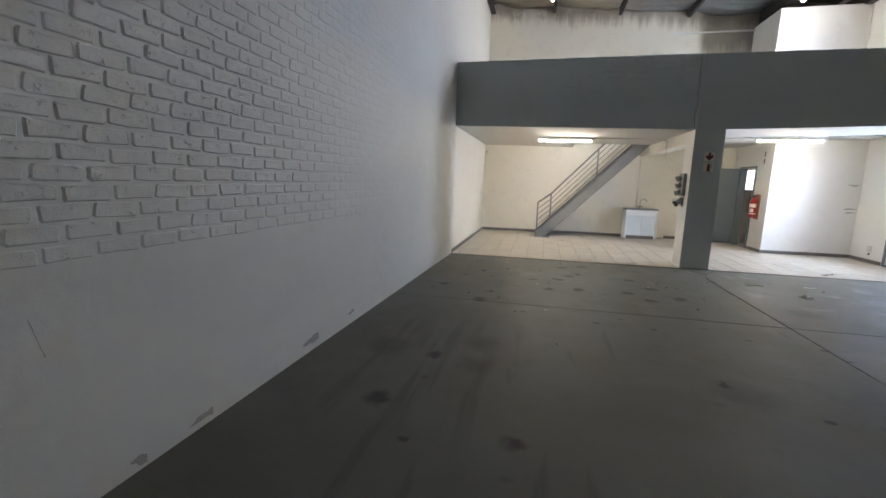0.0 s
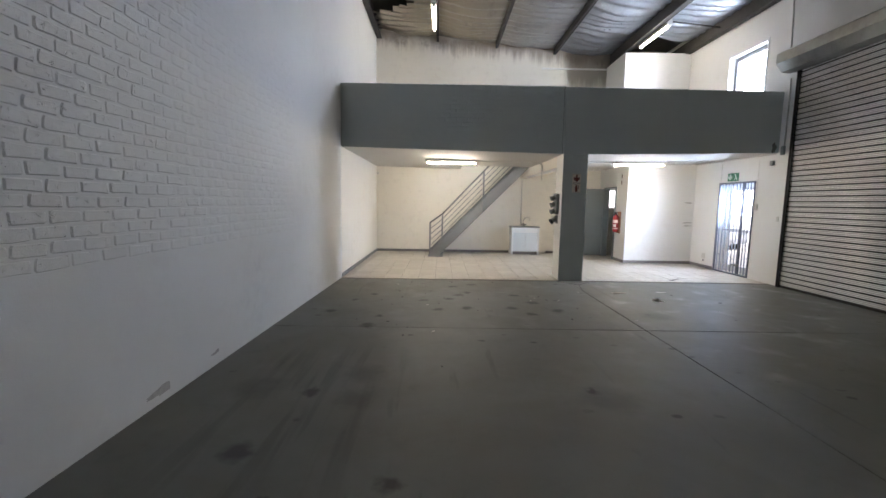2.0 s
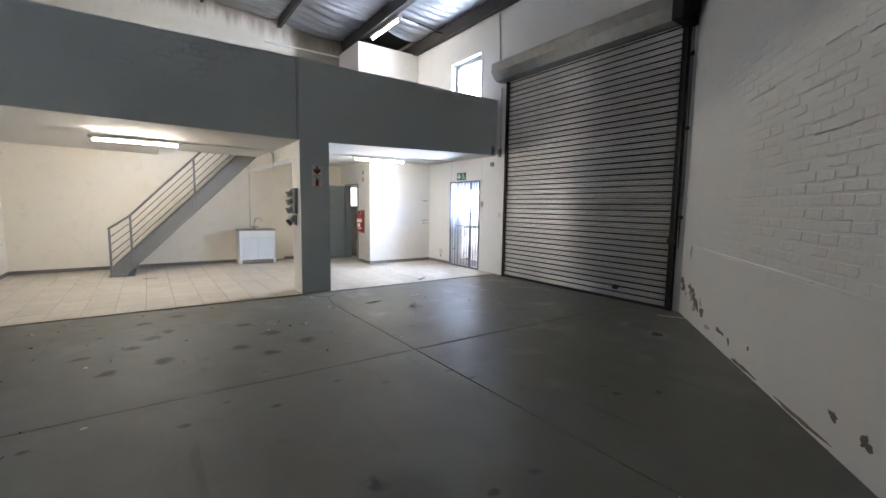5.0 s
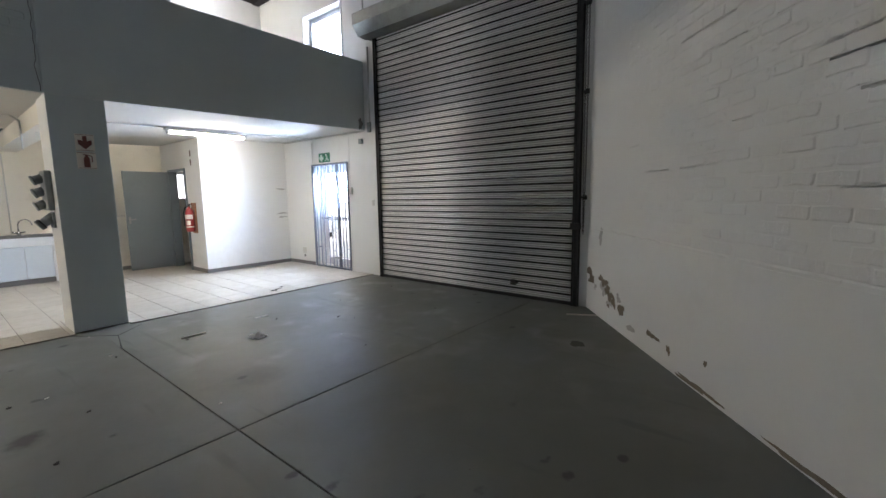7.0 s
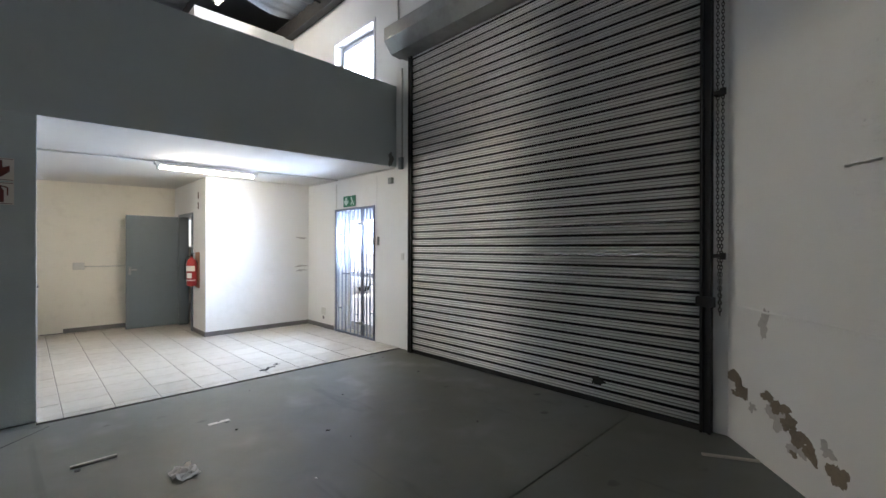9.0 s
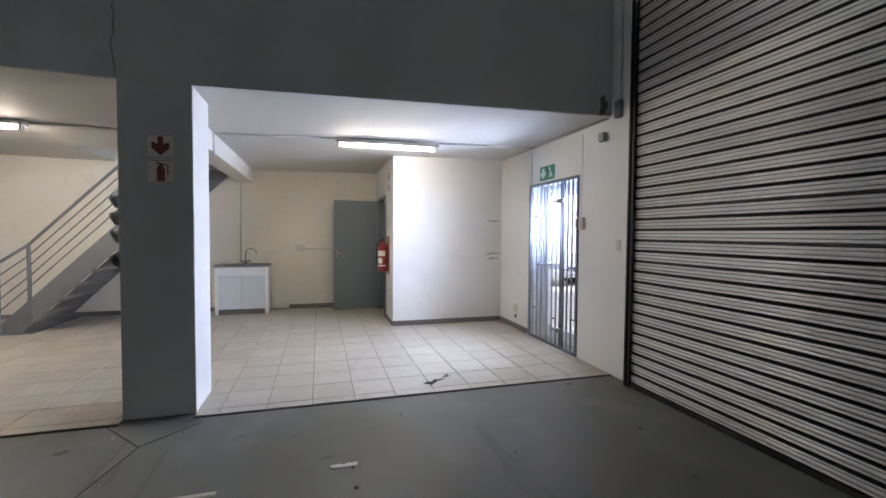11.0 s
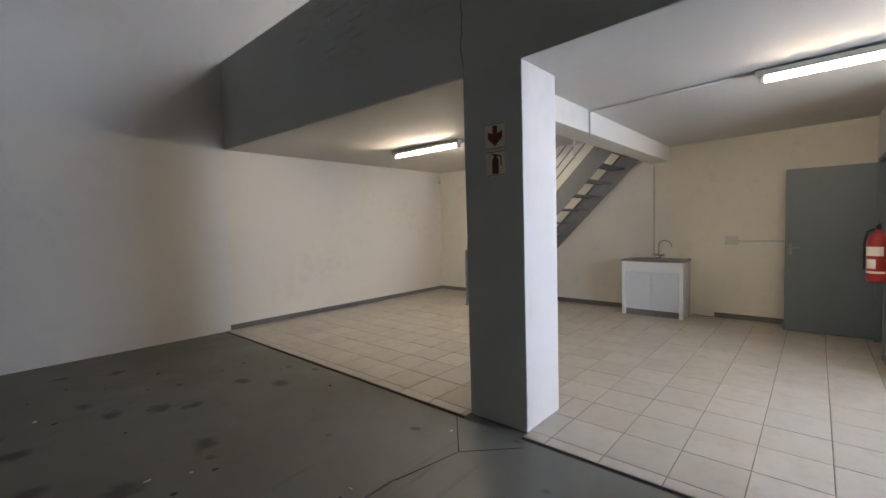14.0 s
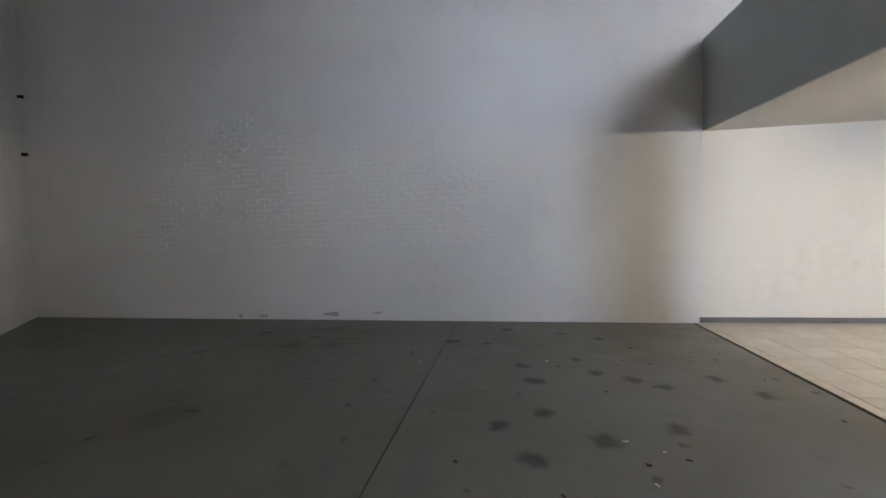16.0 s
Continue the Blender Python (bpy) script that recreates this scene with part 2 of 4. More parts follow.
M_WHITE = paint("white_wall_paint", (0.77, 0.765, 0.74), (0.55, 0.54, 0.50), 0.6, 0.35)
# white paint with the tubes' warm light mixed into its colour
M_WARM_WHITE = paint("lamp_warmed_white_paint", (0.78, 0.745, 0.665), (0.54, 0.49, 0.39), 0.6, 0.35)
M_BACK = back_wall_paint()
M_BRICK = brick_paint()
M_SOFFIT = paint("white_soffit_paint", (0.60, 0.58, 0.54), (0.52, 0.49, 0.45), 0.7, 0.25, 0.5, 40.0)
M_GREY = paint("grey_wall_paint", (0.58, 0.625, 0.62), (0.48, 0.52, 0.515), 0.55, 0.4, 0.7)
M_SKIRT = plain("grey_skirting_paint", (0.17, 0.165, 0.16), 0.5)
M_FLOOR = concrete_floor()
M_TILE = tile_material()
M_GROUT = plain("dark_grout", (0.20, 0.18, 0.15), 0.9)
M_DARK = plain("black_joint_filler", (0.02, 0.02, 0.02), 0.9)
M_STEEL = plain("grey_painted_steel", (0.175, 0.182, 0.19), 0.45, 0.0, 0.35)
M_BEAM = plain("dark_primed_steel", (0.045, 0.042, 0.04), 0.6, 0.0, 0.5, 12)
M_FOIL = foil_material()
M_SHEET = plain("roof_sheet", (0.10, 0.10, 0.10), 0.6, 0.3)
M_SLAT = steel_slat()
# black steel of the guides, which also paints the shade between slats
M_GUIDE = plain("black_steel_and_gap_shade", (0.018, 0.017, 0.016), 0.5, 0.2, 0.5)
# darker slat steel: the shade of the grooves as a colour
M_GROOVE_SHADE = plain("shaded_groove_steel", (0.40, 0.39, 0.36), 0.5, 0.5, 0.5, 8)
M_HOOD = plain("galvanised_hood", (0.36, 0.36, 0.34), 0.34, 0.85, 0.4, 9)
M_DOOR = plain("slate_door_paint", (0.16, 0.19, 0.21), 0.45, 0.0, 0.15, 14)
M_CABDOOR = plain("bluish_white_melamine", (0.60, 0.66, 0.72), 0.35, 0.0, 0.1)
M_CAB = plain("white_melamine", (0.74, 0.77, 0.80), 0.35, 0.0, 0.1)
M_STAINLESS = plain("brushed_stainless", (0.30, 0.30, 0.30), 0.35, 0.9, 0.3)
M_CHROME = plain("chrome", (0.7, 0.7, 0.7), 0.12, 1.0, 0.1)
M_RED = plain("red_enamel", (0.30, 0.018, 0.016), 0.35, 0.0, 0.15)
M_BLACK = plain("black_plastic", (0.02, 0.02, 0.02), 0.4)
M_PLASTIC = plain("white_plastic", (0.60, 0.59, 0.55), 0.4, 0.0, 0.15)
M_GREYPL = plain("grey_plastic", (0.27, 0.29, 0.28), 0.45, 0.0, 0.2)
M_SIGN = plain("sign_plate", (0.84, 0.79, 0.72), 0.4, 0.0, 0.15)
M_MAROON = plain("maroon_print", (0.16, 0.035, 0.025), 0.4, 0.0, 0.2)
M_GREEN = plain("green_sign_plate", (0.02, 0.17, 0.08), 0.4, 0.0, 0.15)
M_PALE = plain("pale_sign_print", (0.55, 0.68, 0.60), 0.4, 0.0, 0.15)
M_GATE = plain("pale_grey_gate_paint", (0.30, 0.34, 0.41), 0.45, 0.0, 0.3)
M_GATEF = plain("slate_gate_paint", (0.17, 0.19, 0.235), 0.45, 0.0, 0.3)
M_FENCE = plain("pale_galvanised_fence", (0.48, 0.50, 0.53), 0.5, 0.2)
M_ALU = plain("white_aluminium", (0.74, 0.75, 0.77), 0.4, 0.0, 0.1)
# white window frame, darkened in colour to stand out from the glare
M_DIM_FRAME = plain("dimmed_window_frame", (0.36, 0.37, 0.42), 0.4, 0.3, 0.1)
M_GLASS = glass_material()
M_TUBE = glow("lit_tube", (1.0, 0.86, 0.62), 48.0)
# like tubes: raised to brighten the left bay, lowered under the roof
M_TUBE_STRONG = glow("strong_lit_tube", (1.0, 0.88, 0.68), 92.0)
M_TUBE_HIGH = glow("weak_lit_tube", (1.0, 0.86, 0.64), 24.0)
M_PAPER = plain("dirty_paper", (0.62, 0.60, 0.55), 0.8, 0.0, 0.3)
M_WOOD = plain("splintered_wood", (0.62, 0.58, 0.50), 0.7, 0.0, 0.4)
M_RENDER = plain("bare_cement_render", (0.21, 0.175, 0.13), 0.9, 0.0, 0.6, 40, 0.5)
M_SMEAR = plain("grey_damp_smear", (0.47, 0.455, 0.43), 0.8, 0.0, 0.5, 30)
M_DEBRIS = plain("dark_debris", (0.03, 0.027, 0.024), 0.8)
M_PAVE = plain("pale_paving", (0.45, 0.43, 0.39), 0.8, 0.0, 0.3, 6)
M_YARD = paint("pale_backdrop_paint", (0.78, 0.76, 0.72), (0.6, 0.57, 0.5), 0.7)
M_CAR = plain("pale_silver_car_paint", (0.55, 0.58, 0.62), 0.25, 0.3, 0.1)
M_CARGLASS = plain("tinted_car_glass", (0.05, 0.06, 0.07), 0.08)
M_RUBBER = plain("tyre_rubber", (0.025, 0.025, 0.025), 0.7)
M_BOARD = plain("varnished_board", (0.36, 0.17, 0.09), 0.5, 0.0, 0.3)
M_RUST = plain("rusty_brown_steel", (0.10, 0.055, 0.035), 0.8, 0.0, 0.5)

# ---------------------------------------------------------------- building helpers
ORIGIN = {}


def thing(name, at, label, category, group=""):
    ob = new(name)
    ob.location = at
    ob.empty_display_size = 0.1
    ORIGIN[ob] = Vector(at)
    return tagged(ob, label, category, group)


def part(name, bm, material, parent=None, label=""):
    """Links a bmesh, drawn in world places, as one mesh object."""
    origin = ORIGIN.get(parent, Vector())
    bmesh.ops.recalc_face_normals(bm, faces=bm.faces)
    bmesh.ops.translate(bm, verts=bm.verts, vec=-origin)
    mesh = bpy.data.meshes.new(name)
    bm.to_mesh(mesh)
    bm.free()
    for m in material if isinstance(material, (list, tuple)) else (material,):
        mesh.materials.append(m)
    ob = new(name, mesh)
    if parent:
        ob.parent = parent
    ORIGIN[ob] = origin
    return tagged(ob, label)


def single(name, bm, material, label, category, group="", kind=""):
    """A thing of one mesh, with its origin at its base."""
    lo = Vector([min(v.co[i] for v in bm.verts) for i in range(3)])
    hi = Vector([max(v.co[i] for v in bm.verts) for i in range(3)])
    at = Vector(((lo.x + hi.x) / 2, (lo.y + hi.y) / 2, lo.z))
    bmesh.ops.translate(bm, verts=bm.verts, vec=-at)
    ob = part(name, bm, material)
    ob.location = at
    ORIGIN[ob] = at
    return tagged(ob, label, category, group, kind)


def structure(name, bm, material, label, category):
    return tagged(part(name, bm, material), label, category, "", "structure")


def put_box(bm, lo, hi, bevel=0.0):
    made = bmesh.ops.create_cube(bm, size=1.0)["verts"]
    c = (Vector(lo) + Vector(hi)) / 2
    d = Vector(hi) - Vector(lo)
    for v in made:
        v.co = Vector((v.co.x * d.x, v.co.y * d.y, v.co.z * d.z)) + c
    if bevel:
        edges = list({e for v in made for e in v.link_edges})
        bmesh.ops.bevel(bm, geom=edges, offset=bevel, segments=2, affect="EDGES", profile=0.6)
    return bm


def box(lo, hi, bevel=0.0):
    return put_box(bmesh.new(), lo, hi, bevel)


def boxes(*pairs, bevel=0.0):
    bm = bmesh.new()
    for lo, hi in pairs:
        put_box(bm, lo, hi, bevel)
    return bm


def put_rod(bm, a, b, r, sides=10, r2=None):
    a, b = Vector(a), Vector(b)
    made = bmesh.ops.create_cone(bm, cap_ends=True, segments=sides, radius1=r, radius2=r if r2 is None else r2, depth=(b - a).length)["verts"]
    turn = (b - a).to_track_quat("Z", "Y").to_matrix().to_4x4()
    m = Matrix.Translation((a + b) / 2) @ turn
    for v in made:
        v.co = m @ v.co
    for f in {f for v in made for f in v.link_faces}:
        f.smooth = len(f.verts) == 4 and sides > 5
    return bm


def rod(a, b, r, sides=10, r2=None):
    return put_rod(bmesh.new(), a, b, r, sides, r2)


def pipe(points, r, sides=8):
    bm = bmesh.new()
    for a, b in zip(points, points[1:]):
        put_rod(bm, a, b, r, sides)
    for p in points[1:-1]:
        m = Matrix.Translation(p)
        bmesh.ops.create_icosphere(bm, subdivisions=1, radius=r * 1.02, matrix=m)
    return bm


def prism(profile, origin, u, v, w, length, smooth=False):
    """A profile of (a, b) in the directions u and v, drawn out along w."""
    bm = bmesh.new()
    origin, u, v, w = Vector(origin), Vector(u), Vector(v), Vector(w)
    a = [bm.verts.new(origin + u * p + v * q) for p, q in profile]
    b = [bm.verts.new(x.co + w * length) for x in a]
    bm.faces.new(a)
    bm.faces.new(b[::-1])
    for i in range(len(a)):
        j = (i + 1) % len(a)
        f = bm.faces.new((a[i], b[i], b[j], a[j]))
        f.smooth = smooth
    return bm


def lathe(profile, at, sides=20):
    """A turned body of (radius, height) about the upright through at."""
    bm = bmesh.new()
    at = Vector(at)
    rings = []
    for r, z in profile:
        rings.append([bm.verts.new(at + Vector((r * math.cos(k * math.tau / sides), r * math.sin(k * math.tau / sides), z))) for k in range(sides)])
    for lo, hi in zip(rings, rings[1:]):
        for k in range(sides):
            bm.faces.new((lo[k], lo[(k + 1) % sides], hi[(k + 1) % sides], hi[k])).smooth = True
    bm.faces.new(rings[0][::-1])
    bm.faces.new(rings[-1])
    return bm


def rough_plate(centre, rx, ry, thick, normal=(0, 0, 1), along=(1, 0, 0), n=18, seed=1, wild=0.35):
    """An irregular flat flake."""
    rnd = random.Random(seed)
    c, nz, ux = Vector(centre), Vector(normal).normalized(), Vector(along).normalized()
    uy = nz.cross(ux)
    bm = bmesh.new()
    ring = []
    n = max(n, 22) if n < 30 else 64
    waves = [(m, rnd.uniform(0, math.tau), h * rnd.uniform(0.5, 1.3)) for m, h in ((2, 0.5), (3, 0.4), (5, 0.3), (7, 0.2), (10, 0.16), (17, 0.13), (26, 0.10))]
    for k in range(n):
        a = k * math.tau / n
        s = 1 + wild * sum(h * math.sin(m * a + p) for m, p, h in waves)
        ring.append(c + ux * rx * s * math.cos(a) + uy * ry * s * math.sin(a))
    lo = [bm.verts.new(p) for p in ring]
    hi = [bm.verts.new(p + nz * thick + (c - p) * 0.04) for p in ring]
    bm.faces.new(lo[::-1])
    bm.faces.new(hi)
    for k in range(n):
        bm.faces.new((lo[k], lo[(k + 1) % n], hi[(k + 1) % n], hi[k]))
    return bm


# ---------------------------------------------------------------- plan
XE = 8.60          # inner face of the east wall
YB = 4.58          # back wall
LEAN = 0.02         # the west wall draws away towards the back of the hall
PA, PB = Vector((8.60, -4.06, 0)), Vector((-0.22, -11.18, 0))   # foot of the slanting wall
DU = (PB - PA).normalized()
DN = Vector((-DU.y, DU.x, 0))
if DN.y < 0:
    DN = -DN
TOP = 6.75
SOFR = 2.515


def soffit_z(x):
    """The soffit dips towards the column."""
    return 2.595 - 0.017 * x if x < 4.5 else 2.515 + 0.0235 * (x - 4.86)



def roof_z(x):
    """Underside of the purlins."""
    return 6.38 - 0.087 * x


# ---------------------------------------------------------------- shell
wall_west = structure("wall_west", prism([(0, 0), (-0.25, 0), (-0.5, -11.6), (LEAN * -11.6, -11.6)], (0, 0, 0), (1, 0, 0), (0, 1, 0), (0, 0, 1), TOP), M_WHITE, "white painted brick and plaster side wall", "wall")
# below the slab the wall colour carries the lamps' warm tint
structure("wall_west_bay", box((-0.25, 0, 0), (0.001, YB, 2.66)), M_WARM_WHITE, "white side wall of the tiled bay, tinted with lamp warmth", "wall")
structure("wall_west_upper", box((-0.25, 0, 2.66), (0.0, YB, TOP)), M_WHITE, "white painted side wall over the mezzanine", "wall")
LX0, LX1, LZ0, LZ1 = 7.00, 7.60, 1.42, 2.02
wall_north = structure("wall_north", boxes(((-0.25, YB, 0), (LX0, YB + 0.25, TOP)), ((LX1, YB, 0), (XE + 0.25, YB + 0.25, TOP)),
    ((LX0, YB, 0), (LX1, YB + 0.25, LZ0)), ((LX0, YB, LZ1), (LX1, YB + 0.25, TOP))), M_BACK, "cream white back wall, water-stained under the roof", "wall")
E0, E1 = XE, XE + 0.25
GY0, GY1, GZ = 0.53, 1.65, 2.07
WY0, WY1, WZ0, WZ1 = 0.55, 1.68, 3.86, 4.92
RY0, RY1, RZ = -3.93, -0.38, 4.25
wall_east = structure("wall_east", boxes(
    ((E0, -4.30, 0), (E1, RY0, TOP)),
    ((E0, RY0, RZ), (E1, RY1, TOP)),
    ((E0, RY1, 0), (E1, GY0, TOP)),
    ((E0, GY0, GZ), (E1, GY1, WZ0)), ((E0, GY0, WZ1), (E1, GY1, TOP)), ((E0, GY0, WZ0), (E1, WY0, WZ1)),
    ((E0, GY1, 0), (E1, WY1, WZ0)), ((E0, GY1, WZ1), (E1, WY1, TOP)),
    ((E0, WY1, 0), (E1, YB, TOP))), M_WHITE, "white plastered street wall with door, window and shutter openings", "wall")
wall_south = structure("wall_south", prism([(0, 0), ((PB - PA).length + 0.3, 0), ((PB - PA).length + 0.3, -0.25), (-0.15, -0.25)],
    PA, DU, DN, (0, 0, 1), TOP), M_WHITE, "white painted brick wall on a slant, flaking at its foot", "wall")

# concrete slabs, parted by saw-cut joints
JX, JY = 4.54, -3.37
structure("ground", box((-40, -60, -0.14), (80, 60, -0.06)), M_PAVE, "pale paved yard in the sun", "ground")


def trimmed(bm):
    """Cuts a floor piece off under the slanting wall."""
    bmesh.ops.bisect_plane(bm, geom=[*bm.verts, *bm.edges, *bm.faces], plane_co=PA - DN * 0.2, plane_no=-DN, clear_outer=True)
    bmesh.ops.holes_fill(bm, edges=[e for e in bm.edges if e.is_boundary])
    return bm


floor = structure("floor", trimmed(box((-0.4, -11.5, -0.055), (E1 + 0.02, YB, -0.012))), M_DARK, "worn grey painted concrete floor with joints", "floor")
G = 0.005
for lo, hi in (((-0.24, -11.4), (JX - G, JY - G)), ((JX + G, -11.4), (E1 - 0.02, JY - G)),
               ((-0.1, JY + G), (JX - G, -0.11)), ((JX + G, JY + G), (E1 - 0.02, -0.11))):
    slab = trimmed(box((lo[0], lo[1], -0.03), (hi[0], hi[1], 0.0), 0.003))
    part("slab", slab, M_FLOOR, floor)
part("slab", box((4.372, -0.1095, -0.03), (4.858, -0.016, 0.0), 0.002), M_FLOOR, floor)
for k, pts in enumerate((((4.30, -0.10), (4.64, -0.49), (4.55, -0.95)), ((4.64, -0.49), (4.93, -0.20)))):
    part("crack", pipe([(x, y, -0.001) for x, y in pts], 0.004, 6), M_DARK, floor)

part("slab", box((JX - G, -0.95, -0.03), (JX + G, -0.1105, 0.0)), M_FLOOR, floor)

# mezzanine
mezzanine = thing("mezzanine", (4.3, 0.1, 2.5), "grey painted mezzanine front with white soffit on a column", "mezzanine")
tagged(mezzanine, kind="structure")
def slab_piece(x0, x1, y0, y1, top, up=0.0):
    return prism([(x0, soffit_z(x0) + up), (x1, soffit_z(x1 - 0.001) + up), (x1, top), (x0, top)], (0, y0, 0), (1, 0, 0), (0, 0, 1), (0, 1, 0), y1 - y0)


for x0, x1, y0, top in ((0.0, 4.37, 0.016, 3.805), (4.37, XE, -0.012, 3.785)):
    face = slab_piece(x0, x1, y0, 0.22, top) if x0 == 0 else prism([(4.37, 2.515), (4.86, 2.515), (XE, soffit_z(XE)), (XE, 3.77), (4.37, 3.79)], (0, y0, 0), (1, 0, 0), (0, 0, 1), (0, 1, 0), 0.22 - y0)
    bmesh.ops.bevel(face, geom=list(face.edges), offset=0.008, segments=2, affect="EDGES")
    bmesh.ops.recalc_face_normals(face, faces=face.faces)
    for f in face.faces:
        f.material_index = 1 if f.normal.z < -0.8 else 0
    part("parapet", face, [M_GREY, M_SOFFIT], mezzanine, "grey painted parapet")
for x0, x1, y0, y1 in ((0, 4.40, 0.22, 3.30), (0, 2.55, 3.30, YB), (4.65, XE, 0.22, YB)):
    part("slab_soffit", slab_piece(x0, x1, y0, y1, 2.76, 0.004), M_SOFFIT, mezzanine, "white painted slab")
part("slab_soffit", box((4.40, 0.22, 2.525), (4.65, YB, 2.76)), M_SOFFIT, mezzanine, "white painted slab")
part("downstand_beam", box((4.40, 0.46, 2.295), (4.65, YB - 0.002, 2.524), 0.006), M_WARM_WHITE, mezzanine, "white downstand beam")
column_bm = box((4.37, -0.014, 0.0), (4.86, 0.46, SOFR), 0.008)
for f in column_bm.faces:
    f.material_index = 1 if f.calc_center_median().y < 0.001 and abs(f.normal.y) > 0.5 else 0
structure("column", column_bm, [M_WHITE, M_GREY], "square column, grey front and white sides", "column")

rc = random.Random(6)
part("crack", pipe([(4.345 + rc.uniform(-0.016, 0.016), 0.0155, 2.53 + 0.063 * k) for k in range(21)], 0.0028, 5), M_DARK, mezzanine, "dark settlement crack in the paint")

# lavatory box, below and above the slab
BX, BY, UY = 6.84, 2.64, 3.28
DY0, DY1 = 3.34, 4.20
structure("wall_lavatory_front", box((BX, BY, 0), (XE, BY + 0.12, 2.61)), M_WHITE, "white plastered front wall of a small lavatory", "wall")
structure("wall_lavatory_side", prism([(BY + 0.12, 0), (DY0, 0), (DY0, 2.03), (DY1, 2.03), (DY1, 0), (YB, 0), (YB, 2.61), (BY + 0.12, 2.61)],
          (BX, 0, 0), (0, 1, 0), (0, 0, 1), (1, 0, 0), 0.12), M_WHITE, "white plastered lavatory wall with a door opening", "wall")
structure("wall_upper_store", boxes(((BX, UY, 2.76), (XE, UY + 0.12, 5.58)), ((BX, UY + 0.12, 2.76), (BX + 0.12, YB, 5.58)),
    ((BX + 0.12, UY + 0.12, 5.46), (XE, YB, 5.58))), M_WHITE, "white boxed-in store on the mezzanine", "wall")
structure("ledge", box((4.9, YB - 0.05, 5.50), (BX, YB, 5.54), 0.006), M_WHITE, "thin white ledge under the roof", "ledge")

# skirting
SK = 0.085
structure("baseboard", boxes(
    ((0, -0.03, 0.012), (0.018, YB - 0.02, SK)), ((0, YB - 0.018, 0.012), (4.09, YB, SK)), ((5.24, YB - 0.018, 0.012), (BX, YB, SK)),
    ((BX - 0.018, BY - 0.018, 0.012), (BX, DY0 - 0.05, SK)), ((BX, BY - 0.018, 0.012), (XE, BY, SK)), ((XE - 0.018, GY1 + 0.05, 0.012), (XE, BY - 0.018, SK)),
    bevel=0.003), M_SKIRT, "dark grey painted skirting", "skirting")

# ---------------------------------------------------------------- roof
PURLINS = (0.09, 1.81, 3.55, 5.27, 6.99, 8.50)


def foil_sheet():
    """Foil slung over the purlins: it sags and creases between them."""
    bm = bmesh.new()
    nx, ny = 9, 340
    for bay, (x0, x1) in enumerate(zip(PURLINS, PURLINS[1:])):
        grid = []
        for i in range(nx + 1):
            row = []
            for j in range(ny + 1):
                s, y = i / nx, -11.3 + (YB + 11.3) * j / ny
                x = x0 + (x1 - x0) * s
                sag = 4 * s * (1 - s)
                crease = math.sin(y * 21 + 2.2 * math.sin(x * 1.3 + bay) + 7 * noise.noise((x * 0.5, y * 0.8, bay)))
                z = roof_z(x) + 0.19 - 0.05 * sag + 0.055 * crease * (0.25 + 0.75 * sag) + 0.06 * noise.noise((x * 1.4, y * 1.7, 3.0 + bay)) * sag
                row.append(bm.verts.new((x, y, z)))
            grid.append(row)
        for i in range(nx):
            for j in range(ny):
                c = (grid[i][j].co + grid[i + 1][j + 1].co) / 2
                if (Vector((c.x, c.y, 0)) - PA).dot(DN) < -0.15:
                    continue
                if bay == 4 and c.y > 3.0:
                    continue
                # a torn flap in the first bay
                if bay == 0 and 2.5 < c.y < 3.35 and c.x < 0.25 + 1.2 * (3.35 - c.y) and c.x < 1.25:
                    continue
                bm.faces.new((grid[i][j], grid[i + 1][j], grid[i + 1][j + 1], grid[i][j + 1])).smooth = True
    return bm


structure("ceiling", foil_sheet(), M_FOIL, "creased silver foil insulation under the roof, torn in one bay", "ceiling")
structure("roof", prism([(-0.3, roof_z(-0.3) + 0.42), (9.0, roof_z(9.0) + 0.42), (9.0, roof_z(9.0) + 0.46), (-0.3, roof_z(-0.3) + 0.46)],
          (0, -11.6, 0), (1, 0, 0), (0, 0, 1), (0, 1, 0), YB + 12.0), M_SHEET, "dark roof sheeting above the insulation", "roof")
for k, x in enumerate(PURLINS):
    w, d = (0.035, 0.20) if 0 < k < 4 else (0.07, 0.28)
    z = roof_z(x) - (0.08 if k in (4, 5, 0) else 0)
    section = [(-w, 0), (w, 0), (w, 0.012), (-w + 0.014, 0.012), (-w + 0.014, d - 0.012), (w, d - 0.012), (w, d), (-w, d)]
    y0 = PA.y + (x - PA.x) * DU.y / DU.x - 0.1
    single("roof_beam", prism(section, (x, y0, z), (1, 0, 0), (0, 0, 1), (0, 1, 0), YB - 0.01 - y0), M_BEAM,
           "dark steel channel purlin under the roof", "beam", "roof purlins", "structure")
single("brace_rod", rod((6.99, 1.9, roof_z(7) + 0.06), (8.5, 1.9, roof_z(8.5) + 0.05), 0.018), M_BEAM, "dark steel brace between two purlins", "brace", "", "structure")

# ---------------------------------------------------------------- roller shutter
shutter = thing("roller_shutter", (8.55, -2.15, 0), "closed galvanised steel roller shutter, dented and grimy", "shutter")
PITCH = 0.0945
